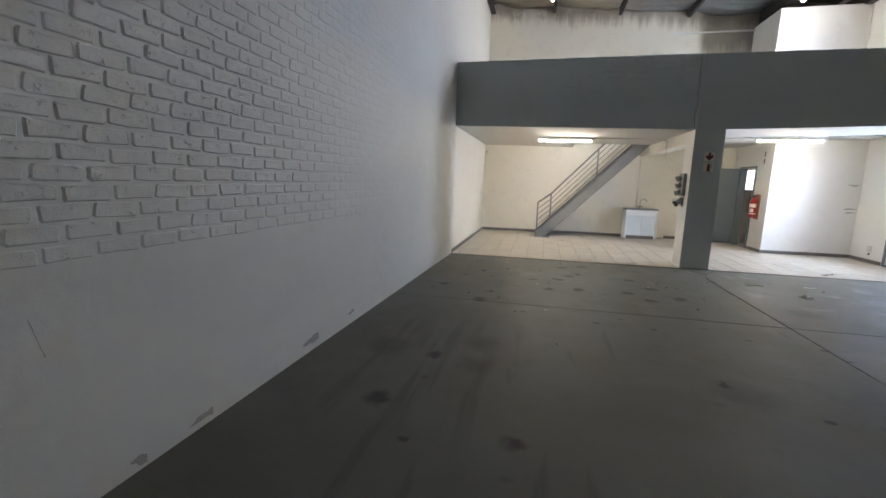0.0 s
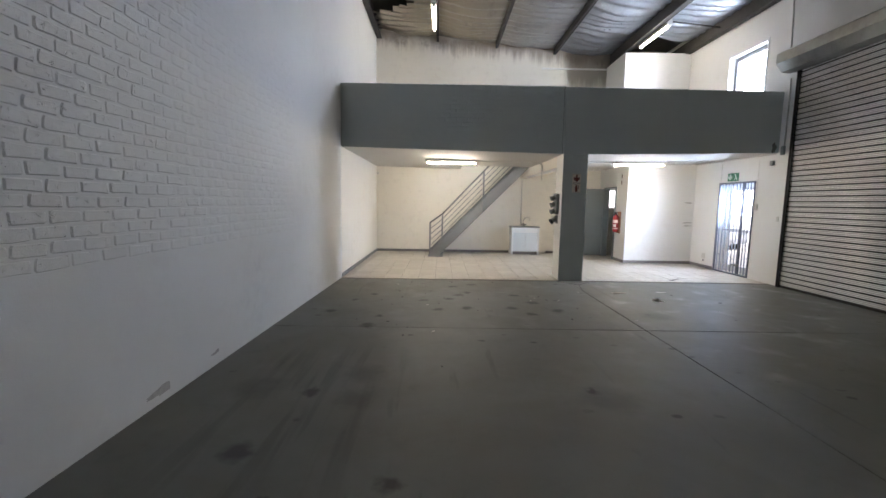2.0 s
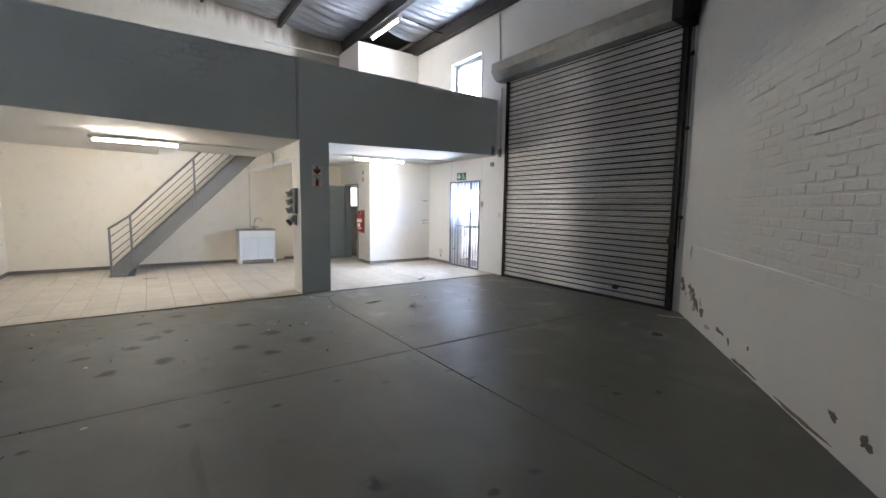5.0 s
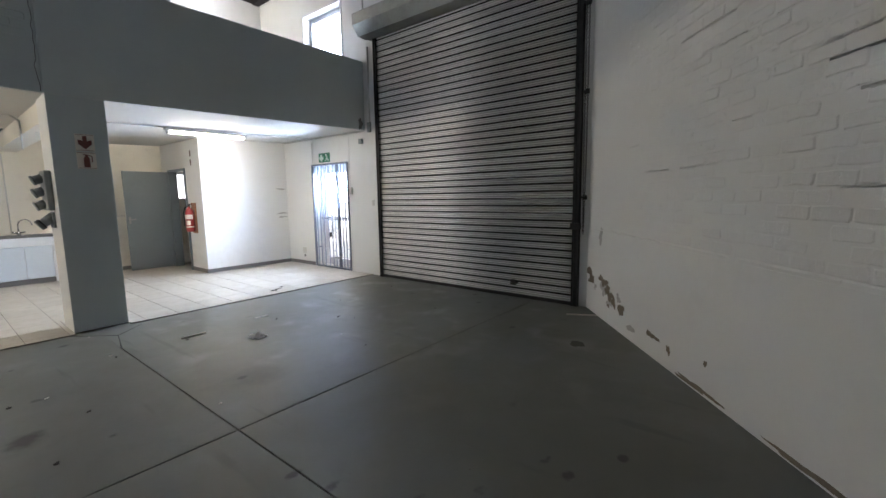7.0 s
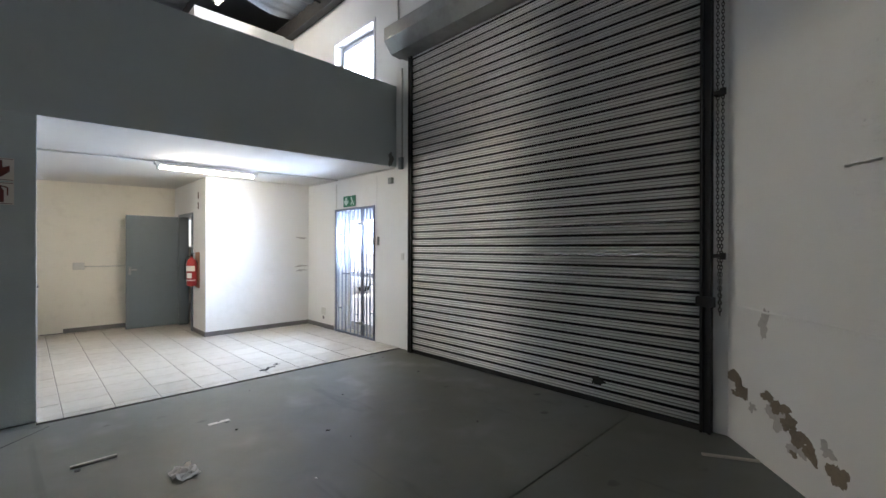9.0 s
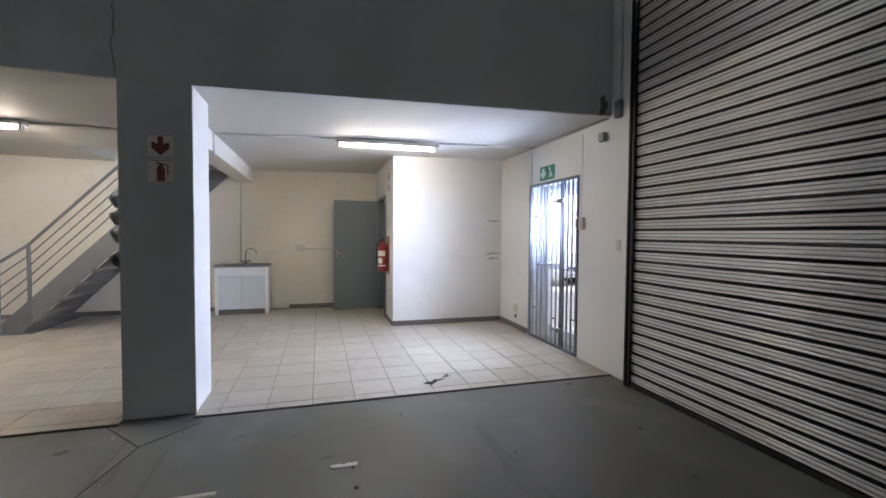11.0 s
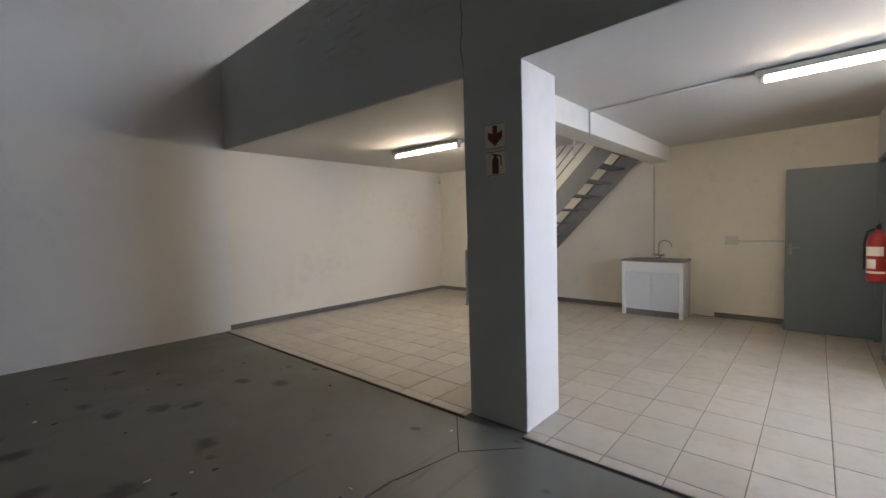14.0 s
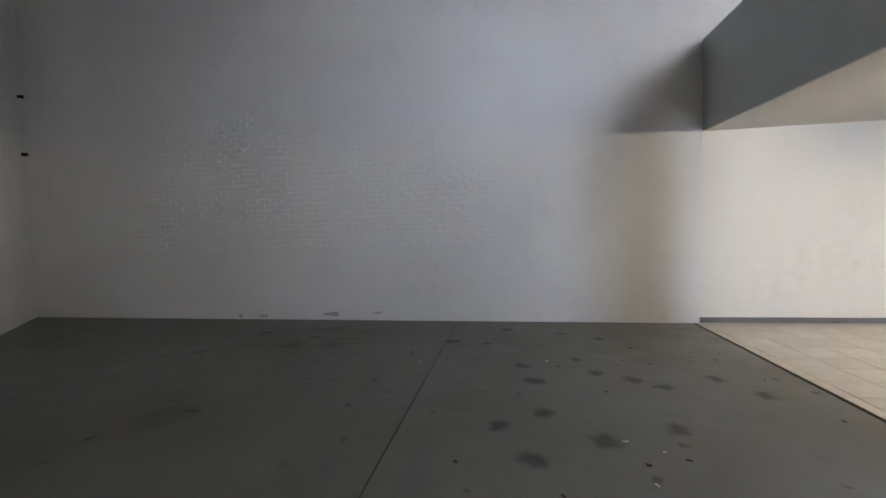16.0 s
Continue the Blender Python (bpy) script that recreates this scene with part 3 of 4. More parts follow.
SLAT = [(0.014, 0), (0.013, 0.004), (0.000, 0.005), (-0.012, 0.009), (-0.018, 0.015), (-0.0185, 0.020), (-0.015, 0.026), (-0.006, 0.031), (-0.008, 0.034), (-0.018, 0.039),
        (-0.0215, 0.045), (-0.020, 0.051), (-0.011, 0.057), (-0.006, 0.060), (-0.011, 0.064), (-0.0175, 0.069), (-0.0185, 0.074), (-0.015, 0.080), (0.000, 0.086), (0.013, 0.087),
        (0.014, 0.0945), (0.022, 0.0945), (0.022, 0)]
slat_bm = prism(SLAT, (0, 0, 0), (1, 0, 0), (0, 0, 1), (0, 1, 0), RY1 - RY0 - 0.10, True)
bmesh.ops.recalc_face_normals(slat_bm, faces=slat_bm.faces)
# gap and groove faces take darker materials, their shade painted in
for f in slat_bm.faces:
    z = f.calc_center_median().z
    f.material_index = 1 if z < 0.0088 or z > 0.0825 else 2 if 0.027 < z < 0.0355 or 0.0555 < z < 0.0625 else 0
slat_mesh = bpy.data.meshes.new("slat")
slat_bm.to_mesh(slat_mesh)
slat_bm.free()
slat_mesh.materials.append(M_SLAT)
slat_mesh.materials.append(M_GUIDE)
slat_mesh.materials.append(M_GROOVE_SHADE)
rs = random.Random(4)
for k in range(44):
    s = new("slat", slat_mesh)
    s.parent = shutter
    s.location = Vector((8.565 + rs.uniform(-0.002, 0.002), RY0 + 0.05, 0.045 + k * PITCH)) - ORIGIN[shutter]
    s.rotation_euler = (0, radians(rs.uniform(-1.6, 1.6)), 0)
part("bottom_rail", box((8.54, RY0 + 0.05, 0.004), (8.59, RY1 - 0.05, 0.046), 0.004), M_GUIDE, shutter, "black bottom rail")
for y0, y1 in ((RY0 - 0.03, RY0 + 0.045), (RY1 - 0.05, RY1 + 0.02)):
    part("guide", prism([(0, 0), (0.10, 0), (0.10, y1 - y0), (0, y1 - y0), (0, y1 - y0 - 0.02), (0.02, y1 - y0 - 0.02), (0.02, 0.02), (0, 0.02)],
         (8.52, y0, 0.0), (1, 0, 0), (0, 1, 0), (0, 0, 1), 4.15), M_GUIDE, shutter, "black greased guide channel")
HOOD = [(0.0, 4.47), (-0.37, 4.39), (-0.41, 4.36), (-0.41, 4.19), (-0.29, 4.045), (-0.13, 4.03), (-0.13, 4.05), (0.0, 4.05)]
part("hood", prism(HOOD, (XE - 0.003, -3.90, 0), (1, 0, 0), (0, 0, 1), (0, 1, 0), 3.64), M_HOOD, shutter, "galvanised hood over the roll")
part("hood_flashing", box((XE - 0.03, -3.9, 4.462), (XE - 0.002, -0.26, 4.49), 0.004), M_STEEL, shutter, "grey flashing strip")
part("gear_box", boxes(((8.15, -4.06, 3.98), (8.58, -3.905, 4.55)), ((8.30, -4.12, 4.10), (8.50, -4.06, 4.42)), bevel=0.02), M_GUIDE, shutter, "black chain gear bracket")
part("lock_bolt", box((8.505, -3.99, 0.98), (8.545, -3.86, 1.06), 0.006), M_GUIDE, shutter, "black slide bolt")
part("dent", rough_plate((8.545, -3.05, 0.21), 0.07, 0.035, 0.003, (-1, 0, 0), (0, 1, 0), 14, 5), M_DEBRIS, shutter, "dark scorched dent")

chain = thing("hand_chain", (8.52, -4.02, 0.92), "dark steel hand chain hanging beside the shutter", "chain")
link_bm = bmesh.new()
for k in range(10):
    a0, a1 = k * math.tau / 10, (k + 1) * math.tau / 10
    put_rod(link_bm, (0.009 * math.cos(a0), 0, 0.017 * math.sin(a0)), (0.009 * math.cos(a1), 0, 0.017 * math.sin(a1)), 0.0032, 5)
link_mesh = bpy.data.meshes.new("chain_link")
link_bm.to_mesh(link_mesh)
link_bm.free()
link_mesh.materials.append(M_GUIDE)
for side in (0, 1):
    for k in range(118):
        link = new("chain_link", link_mesh)
        link.parent = chain
        u = k / 117
        link.location = (0.0 + 0.012 * side, (0.018 if side else -0.018) * min(1, 3 * u + 0.15), 0.02 + k * 0.0268)
        link.rotation_euler = (0, 0, radians(90 if k % 2 else 10))
for z in (1.36, 2.60, 3.6):
    single("chain_bracket", boxes(((8.52, -4.03, z), (8.598, -3.975, z + 0.03)), ((8.505, -4.06, z - 0.012), (8.528, -4.02, z + 0.04)), bevel=0.004),
           M_GUIDE, "small black bracket guiding the chain", "bracket", "chain brackets")

# ---------------------------------------------------------------- window above
win = thing("window_1", (8.7, 1.11, WZ0), "white window in a deep plastered reveal, glaring with daylight", "window")
tagged(win, kind="structure")
F = 0.055
part("window_frame", boxes(((8.74, WY0, WZ0), (8.80, WY0 + F, WZ1)), ((8.74, WY1 - F, WZ0), (8.80, WY1, WZ1)),
     ((8.74, WY0 + F, WZ0), (8.80, WY1 - F, WZ0 + F)), ((8.74, WY0 + F, WZ1 - F), (8.80, WY1 - F, WZ1)), bevel=0.004), M_DIM_FRAME, win)
part("sash", boxes(((8.725, WY0 + F, WZ0 + F), (8.765, WY0 + F + 0.05, WZ1 - F)), ((8.725, WY1 - F - 0.05, WZ0 + F), (8.765, WY1 - F, WZ1 - F)),
     ((8.725, WY0 + F + 0.05, WZ0 + F), (8.765, WY1 - F - 0.05, WZ0 + F + 0.05)), ((8.725, WY0 + F + 0.05, WZ1 - F - 0.05), (8.765, WY1 - F - 0.05, WZ1 - F)), bevel=0.004), M_DIM_FRAME, win)
pane = part("pane", box((8.745, WY0 + F + 0.05, WZ0 + F + 0.05), (8.75, WY1 - F - 0.05, WZ1 - F - 0.05)), M_GLASS, win)
pane.visible_shadow = False
part("trim", boxes(((XE - 0.012, WY0 - 0.05, WZ0), (XE, WY0, WZ1 + 0.05)), ((XE - 0.012, WY1, WZ0), (XE, WY1 + 0.03, WZ1 + 0.05)),
     ((XE - 0.012, WY0, WZ1), (XE, WY1, WZ1 + 0.05)), bevel=0.003), M_ALU, win)

# ---------------------------------------------------------------- street door and gate
door = thing("door_1", (8.8, 1.09, 0), "white aluminium glazed street door behind the gate", "door")
tagged(door, kind="structure")
part("door_frame", boxes(((8.78, GY0, 0.012), (8.84, GY0 + 0.07, GZ)), ((8.78, GY1 - 0.07, 0.012), (8.84, GY1, GZ)), ((8.78, GY0 + 0.07, GZ - 0.07), (8.84, GY1 - 0.07, GZ)), bevel=0.004), M_ALU, door)
part("door_leaf", boxes(((8.79, GY0 + 0.075, 0.03), (8.83, GY0 + 0.17, GZ - 0.075)), ((8.79, GY1 - 0.17, 0.03), (8.83, GY1 - 0.075, GZ - 0.075)),
     ((8.79, GY0 + 0.17, 0.03), (8.83, GY1 - 0.17, 0.18)), ((8.79, GY0 + 0.17, 0.95), (8.83, GY1 - 0.17, 1.03)), ((8.79, GY0 + 0.17, GZ - 0.17), (8.83, GY1 - 0.17, GZ - 0.075)), bevel=0.003), M_ALU, door)
for z0, z1 in ((0.18, 0.95), (1.03, GZ - 0.17)):
    pane = part("pane", box((8.808, GY0 + 0.17, z0), (8.812, GY1 - 0.17, z1)), M_GLASS, door)
    pane.visible_shadow = False
part("threshold", box((XE + 0.012, GY0, -0.008), (E1 + 0.03, GY1, 0.012), 0.003), M_PAVE, door)

gate = thing("security_gate", (8.6, 1.09, 0), "slate grey steel bar security gate, closed across the door", "gate")
part("gate_frame", boxes(((8.585, GY0 - 0.02, 0.008), (8.62, GY0 + 0.02, GZ + 0.02)), ((8.585, GY1 - 0.02, 0.008), (8.62, GY1 + 0.02, GZ + 0.02)),
     ((8.585, GY0 + 0.02, GZ - 0.015), (8.62, GY1 - 0.02, GZ + 0.02)), ((8.585, GY0 + 0.02, 0.008), (8.62, GY1 - 0.02, 0.04)), bevel=0.004), M_GATEF, gate)
BARS = (0.64, 0.73, 0.83, 0.875, 0.97, 1.07, 1.19, 1.33, 1.45, 1.56)
for y in BARS:
    w = 0.0085 if y not in (0.83, 0.875) else 0.014
    part("bar", box((8.592, y - w, 0.04), (8.592 + 2 * w, y + w, GZ - 0.015), 0.002), M_GATE if w < 0.01 else M_GATEF, gate)
for y0, y1, z in ((1.45, 1.56, 1.66), (1.45, 1.56, 0.42), (0.64, 0.55, 1.65), (0.64, 0.55, 0.42), (1.33, 1.45, 1.01), (0.97, 1.07, 1.66), (0.97, 1.07, 0.36),
                  (1.07, 1.19, 1.03), (0.73, 0.83, 1.0), (0.55, 0.64, 1.02), (0.64, 0.73, 1.02), (1.19, 1.33, 1.01)):
    part("crossbar", box((8.597, min(y0, y1) + 0.011, z - 0.008), (8.611, max(y0, y1) - 0.011, z + 0.008), 0.002), M_GATEF, gate)
for z in (1.82, 0.24):
    part("latch", boxes(((8.565, 0.80, z - 0.025), (8.592, 0.92, z + 0.025)), ((8.555, 0.90, z - 0.012), (8.58, 0.99, z + 0.012)), bevel=0.005), M_STAINLESS, gate, "steel slide latch")

# ---------------------------------------------------------------- the yard outside
# added tall pale wall, so window and door look out on white
yard = single("backdrop_wall", boxes(((17.0, -14, -0.06), (17.25, 34, 13.4)), ((16.9, -14, 13.4), (17.3, 34, 13.6)), ((16.94, -14, 3.9), (17.0, 34, 4.05))), M_YARD, "tall pale backdrop wall, added to whiten window and door", "building", "", "structure")
fence = thing("palisade_fence", (14.2, 8.0, -0.06), "grey steel palisade fence in the yard", "fence")
for z in (0.35, 1.15):
    part("rail", box((14.2, -1, z), (14.24, 16, z + 0.05), 0.004), M_FENCE, fence)
for k in range(60):
    y = -0.9 + 0.28 * k
    part("pale", prism([(-0.03, 0), (0.03, 0), (0.03, 1.38), (0.0, 1.5), (-0.03, 1.38)], (14.17, y, -0.06), (0, 1, 0), (0, 0, 1), (1, 0, 0), 0.02), M_FENCE, fence)


def parked_car(x, y):
    car = thing("parked_car", (x, y, -0.06), "pale silver hatchback parked in the yard", "car")
    side = [(-1.9, 0.25), (-1.92, 0.55), (-1.75, 0.78), (-1.05, 0.88), (-0.45, 1.38), (0.75, 1.42), (1.55, 0.98), (1.85, 0.90), (1.92, 0.5), (1.85, 0.25)]
    body = prism(side, (x - 0.82, y, -0.06), (0, 1, 0), (0, 0, 1), (1, 0, 0), 1.64)
    bmesh.ops.bevel(body, geom=list(body.edges), offset=0.06, segments=3, affect="EDGES")
    for f in body.faces:
        f.smooth = True
    part("body", body, M_CAR, car)
    glass = [(-0.95, 0.90), (-0.42, 1.32), (0.70, 1.35), (1.35, 0.98)]
    for sx in (-0.832, 0.822):
        part("side_window", prism(glass, (x + sx, y, -0.06), (0, 1, 0), (0, 0, 1), (1, 0, 0), 0.012), M_CARGLASS, car)
    for wy in (-1.2, 1.2):
        for sx in (-0.84, 0.66):
            wheel = part("wheel", rod((x + sx, y + wy, 0.25), (x + sx + 0.18, y + wy, 0.25), 0.31, 24), M_RUBBER, car)
            part("rim", rod((x + sx - 0.006, y + wy, 0.25), (x + sx + 0.19, y + wy, 0.25), 0.19, 18), M_STAINLESS, wheel)
    return car


parked_car(12.3, 8.6)

# ---------------------------------------------------------------- lamps


def tube_light(a, b, label, hang, lit=M_TUBE):
    """A batten lamp from a to b: a tray and a lit tube, against what carries it."""
    a, b = Vector(a), Vector(b)
    along = (b - a).normalized()
    lamp = thing("tube_light", (a + b) / 2, label, "lamp", "tube lights")
    out = Vector(along.cross(Vector((0, 0, 1))))
    w = 0.062
    part("tray", prism([(-w, 0.021), (-0.034, 0.027), (0.034, 0.027), (w, 0.021), (w * 0.8, 0.062 + hang), (-w * 0.8, 0.062 + hang)], a - along * 0.02, out, (0, 0, 1), along, (b - a).length + 0.04), M_PLASTIC, lamp, "white enamelled tray")
    part("tube", rod(a + along * 0.03, b - along * 0.03, 0.019, 14), lit, lamp, "glowing fluorescent tube")
    for p, q in ((a, a + along * 0.035), (b - along * 0.035, b)):
        part("end_cap", prism([(-0.03, -0.028), (0.03, -0.028), (0.03, 0.032), (-0.03, 0.032)], p, out, (0, 0, 1), along, 0.03), M_PLASTIC, lamp, "white end cap")


tube_light((1.61, 1.83, 2.475), (2.83, 1.83, 2.475), "lit fluorescent batten lamp under the white soffit", 0.006, M_TUBE_STRONG)
tube_light((5.98, 1.58, 2.465), (7.21, 1.58, 2.475), "lit fluorescent batten lamp under the white soffit", 0.003)
tube_light((1.74, 1.75, 6.0), (1.74, 3.15, 6.0), "lit fluorescent batten lamp beside a roof purlin", 0.16, M_TUBE_HIGH)
tube_light((7.12, 1.66, 5.61), (7.12, 3.05, 5.61), "lit fluorescent batten lamp beside a roof purlin", 0.14, M_TUBE_HIGH)

# conduits
C = 0.010


def conduit(points, r=C):
    return single("conduit", pipe(points, r), M_PLASTIC, "thin white electrical conduit along wall and soffit", "conduit", "conduits")


z1, z2 = 2.53, 2.545
conduit([(2.87, 1.83, z1), (4.30, 1.83, z1 - 0.004), (4.388, 1.83, z1 - 0.07), (4.388, 1.83, 2.10)])
conduit([(4.66, 1.58, 2.26), (4.66, 1.58, 2.50), (5.94, 1.58, 2.53)])
conduit([(7.25, 1.58, 2.56), (XE - C, 1.58, 2.59), (XE - C, BY - C, 2.59)])
conduit([(XE - C, 1.55, 2.59), (XE - C, 0.03, 2.59)])
conduit([(XE - 0.004, 0.46, z2 - 0.02), (XE - 0.003, 0.46, 1.62)], 0.003)
conduit([(XE - C, 1.62, z2 - 0.02), (XE - C, 1.62, 2.11)], 0.005)
conduit([(4.44, YB - C, 2.26), (4.44, YB - C, 0.87)])
conduit([(5.51, YB - C, 1.11), (6.2, YB - C, 1.11)], 0.008)
conduit([(XE - 0.012, -0.02, 5.55), (XE - 0.012, -0.08, 4.50)], 0.013)
conduit([(XE - 0.012, -0.15, 3.98), (XE - 0.012, -0.15, 2.72)], 0.013)
conduit([(4.45, 1.2, 2.26), (4.45, 1.2, 2.255)], 0.01)

# ---------------------------------------------------------------- staircase
stair = thing("staircase", (2.9, 3.9, 0), "grey painted steel staircase with open treads and tube railing", "stairs")
SY0, SY1 = 3.38, 4.50
SLOPE = 1.03


def stringer(y):
    return prism([(1.65, 0.012), (1.90, 0.012), (4.39, 2.52), (4.39, 2.74), (4.25, 2.74), (1.66, 0.10)], (0, y, 0), (1, 0, 0), (0, 0, 1), (0, 1, 0), 0.012)


for y in (SY0, SY1):
    part("stringer", stringer(y), M_STEEL, stair, "flat steel stringer")
    side = 1 if y == SY0 else -1
    part("stringer_flange", prism([(1.66, 0.10), (4.25, 2.74), (4.25, 2.752), (1.652, 0.11)], (0, min(y, y + side * 0.05), 0), (1, 0, 0), (0, 0, 1), (0, 1, 0), 0.05), M_STEEL, stair)
for k in range(12):
    z = 0.205 + k * 0.205
    x = 1.80 + (z - 0.05) / SLOPE
    part("tread", boxes(((x - 0.10, SY0 + 0.012, z - 0.006), (x + 0.10, SY1, z)), ((x - 0.10, SY0 + 0.012, z - 0.03), (x - 0.094, SY1, z - 0.006))), M_STEEL, stair, "folded steel tread")
RP = ((1.68, 0.0, 0.95), (2.02, 0.16, 1.21), (3.15, 1.30, 2.40))
for x, zb, zt in RP:
    part("post", box((x - 0.02, SY0 - 0.03, max(zb, 0.012)), (x + 0.02, SY0 - 0.001, zt), 0.004), M_STEEL, stair)
part("handrail", pipe([(1.665, SY0 - 0.015, 0.955), (2.02, SY0 - 0.015, 1.215), (3.15, SY0 - 0.015, 2.41), (3.95, SY0 - 0.015, 3.25)], 0.021, 10), M_STEEL, stair)
for k in range(4):
    f = (k + 1) / 5
    pts = []
    for x, zt in ((1.68, 0.95), (2.02, 1.21), (3.15, 2.40), (3.95, 3.24)):
        zs = 0.14 + (x - 1.66) * 1.02
        pts.append((x, SY0 - 0.015, zs + (zt - zs) * f))
    part("rail", pipe(pts, 0.009, 8), M_STEEL, stair)
part("foot_plate", box((1.63, SY0 - 0.04, 0.008), (2.05, SY1 + 0.02, 0.022), 0.002), M_STEEL, stair)

# ---------------------------------------------------------------- sink
cab = thing("sink_cabinet", (4.5, 4.35, 0.01), "white two-door sink cabinet with grey plinth against the wall", "cabinet")
cx0, cx1, cy0 = 4.10, 4.93, 4.13
part("body", boxes(((cx0, cy0, 0.01), (cx0 + 0.05, YB - 0.01, 0.815)), ((cx1 - 0.05, cy0, 0.01), (cx1, YB - 0.01, 0.815)),
     ((cx0 + 0.05, cy0 + 0.004, 0.67), (cx1 - 0.05, YB - 0.01, 0.815)), ((cx0 + 0.05, cy0 + 0.03, 0.10), (cx1 - 0.05, YB - 0.01, 0.12)),
     ((cx0 + 0.05, YB - 0.03, 0.12), (cx1 - 0.05, YB - 0.01, 0.67)), bevel=0.002), M_CAB, cab)
mid = (cx0 + cx1) / 2
for a, b in ((cx0 + 0.055, mid - 0.004), (mid + 0.004, cx1 - 0.055)):
    part("door", box((a, cy0 + 0.004, 0.105), (b, cy0 + 0.024, 0.664), 0.002), M_CABDOOR, cab)
part("plinth", box((cx0 + 0.05, cy0 + 0.03, 0.012), (cx1 - 0.05, cy0 + 0.05, 0.10)), M_SKIRT, cab, "grey plinth")
bw0, bw1, by0, by1 = 4.20, 4.55, 4.20, 4.48
sink = part("sink_top", boxes(((cx0 - 0.01, cy0 - 0.015, 0.817), (bw0, YB - 0.004, 0.85)), ((bw1, cy0 - 0.015, 0.817), (cx1 + 0.01, YB - 0.004, 0.85)),
     ((bw0, cy0 - 0.015, 0.817), (bw1, by0, 0.85)), ((bw0, by1, 0.817), (bw1, YB - 0.004, 0.85)), bevel=0.003), M_STAINLESS, cab, "stainless steel sink top")
part("bowl", boxes(((bw0 + 0.001, by0 + 0.001, 0.818), (bw1 - 0.001, by1 - 0.001, 0.822))), M_STAINLESS, sink)
for k in range(6):
    part("drainer_rib", box((4.62, 4.20 + k * 0.045, 0.85), (4.88, 4.21 + k * 0.045, 0.853), 0.001), M_STAINLESS, sink)
tap = thing("kitchen_tap", (4.52, 4.5, 0.85), "chrome kitchen tap with a curved swivel spout", "tap")
part("base", lathe([(0.03, 0), (0.028, 0.02), (0.018, 0.04), (0.018, 0.07)], (4.52, 4.51, 0.85)), M_CHROME, tap)
part("spout", pipe([(4.52, 4.51, 0.91)] + [(4.52 + 0.09 - 0.09 * math.cos(a), 4.51 - 0.02 * math.sin(a), 1.03 + 0.09 * math.sin(a)) for a in [i * math.pi / 7 for i in range(7)]] + [(4.70, 4.50, 1.02)], 0.010), M_CHROME, tap)
for s in (-1, 1):
    part("handle", rod((4.52 + s * 0.02, 4.51, 0.89), (4.52 + s * 0.085, 4.50, 0.905), 0.014, 10), M_CHROME, tap)

# ---------------------------------------------------------------- lavatory door
wcdoor = thing("door_2", (6.84, 4.2, 0), "slate grey steel door standing open against the back wall", "door")
tagged(wcdoor, kind="structure")
part("door_leaf", box((6.03, 4.215, 0.02), (6.825, 4.255, 2.0), 0.003), M_DOOR, wcdoor)
part("door_frame", boxes(((6.815, DY1 - 0.045, 0.008), (6.975, DY1 + 0.01, 2.04)), ((6.815, DY0 - 0.01, 0.008), (6.975, DY0 + 0.045, 2.04)),
     ((6.815, DY0 + 0.045, 1.995), (6.975, DY1 - 0.045, 2.04)), bevel=0.004), M_DOOR, wcdoor)
handle = part("door_handle", boxes(((6.065, 4.203, 0.96), (6.10, 4.215, 1.10)), ((6.07, 4.17, 1.035), (6.09, 4.203, 1.055)), ((6.07, 4.165, 1.035), (6.18, 4.18, 1.055)), bevel=0.003), M_STAINLESS, wcdoor)

small = thing("window_2", (7.3, YB + 0.15, LZ0), "small bright window inside the lavatory", "window")
tagged(small, kind="structure")
part("window_frame", boxes(((LX0, YB + 0.13, LZ0), (LX0 + 0.04, YB + 0.17, LZ1)), ((LX1 - 0.04, YB + 0.13, LZ0), (LX1, YB + 0.17, LZ1)),
     ((LX0 + 0.04, YB + 0.13, LZ0), (LX1 - 0.04, YB + 0.17, LZ0 + 0.04)), ((LX0 + 0.04, YB + 0.13, LZ1 - 0.04), (LX1 - 0.04, YB + 0.17, LZ1)), bevel=0.004), M_ALU, small)
pane = part("pane", box((LX0 + 0.04, YB + 0.147, LZ0 + 0.04), (LX1 - 0.04, YB + 0.152, LZ1 - 0.04)), M_GLASS, small)
pane.visible_shadow = False

# ---------------------------------------------------------------- fire extinguisher
ext = thing("fire_extinguisher", (6.74, 3.06, 0.78), "red fire extinguisher hanging on the lavatory wall", "extinguisher")
ex, ey, ez = 6.745, 3.05, 0.80
part("backboard", box((6.822, ey - 0.10, 0.77), (6.838, ey + 0.10, 1.36), 0.003), M_BOARD, ext, "reddish brown wooden backing board")
part("cylinder", lathe([(0.02, 0), (0.068, 0.008), (0.076, 0.03), (0.076, 0.37), (0.066, 0.42), (0.035, 0.455), (0.022, 0.47), (0.022, 0.49)], (ex, ey, ez)), M_RED, ext)
for z, tall, a0 in ((0.25, 0.085, 150), (0.09, 0.02, 162), (0.135, 0.085, 196)):
    span = 144 if tall < 0.03 or z > 0.2 else 60
    arc = [math.radians(a0 + span * i / 12) for i in range(13)]
    part("label", prism([(0.0772 * math.cos(a), 0.0772 * math.sin(a)) for a in arc] + [(0.0762 * math.cos(a), 0.0762 * math.sin(a)) for a in arc[::-1]],
         (ex, ey, ez + z), (1, 0, 0), (0, 1, 0), (0, 0, 1), tall), M_SIGN, ext, "pale instruction label")
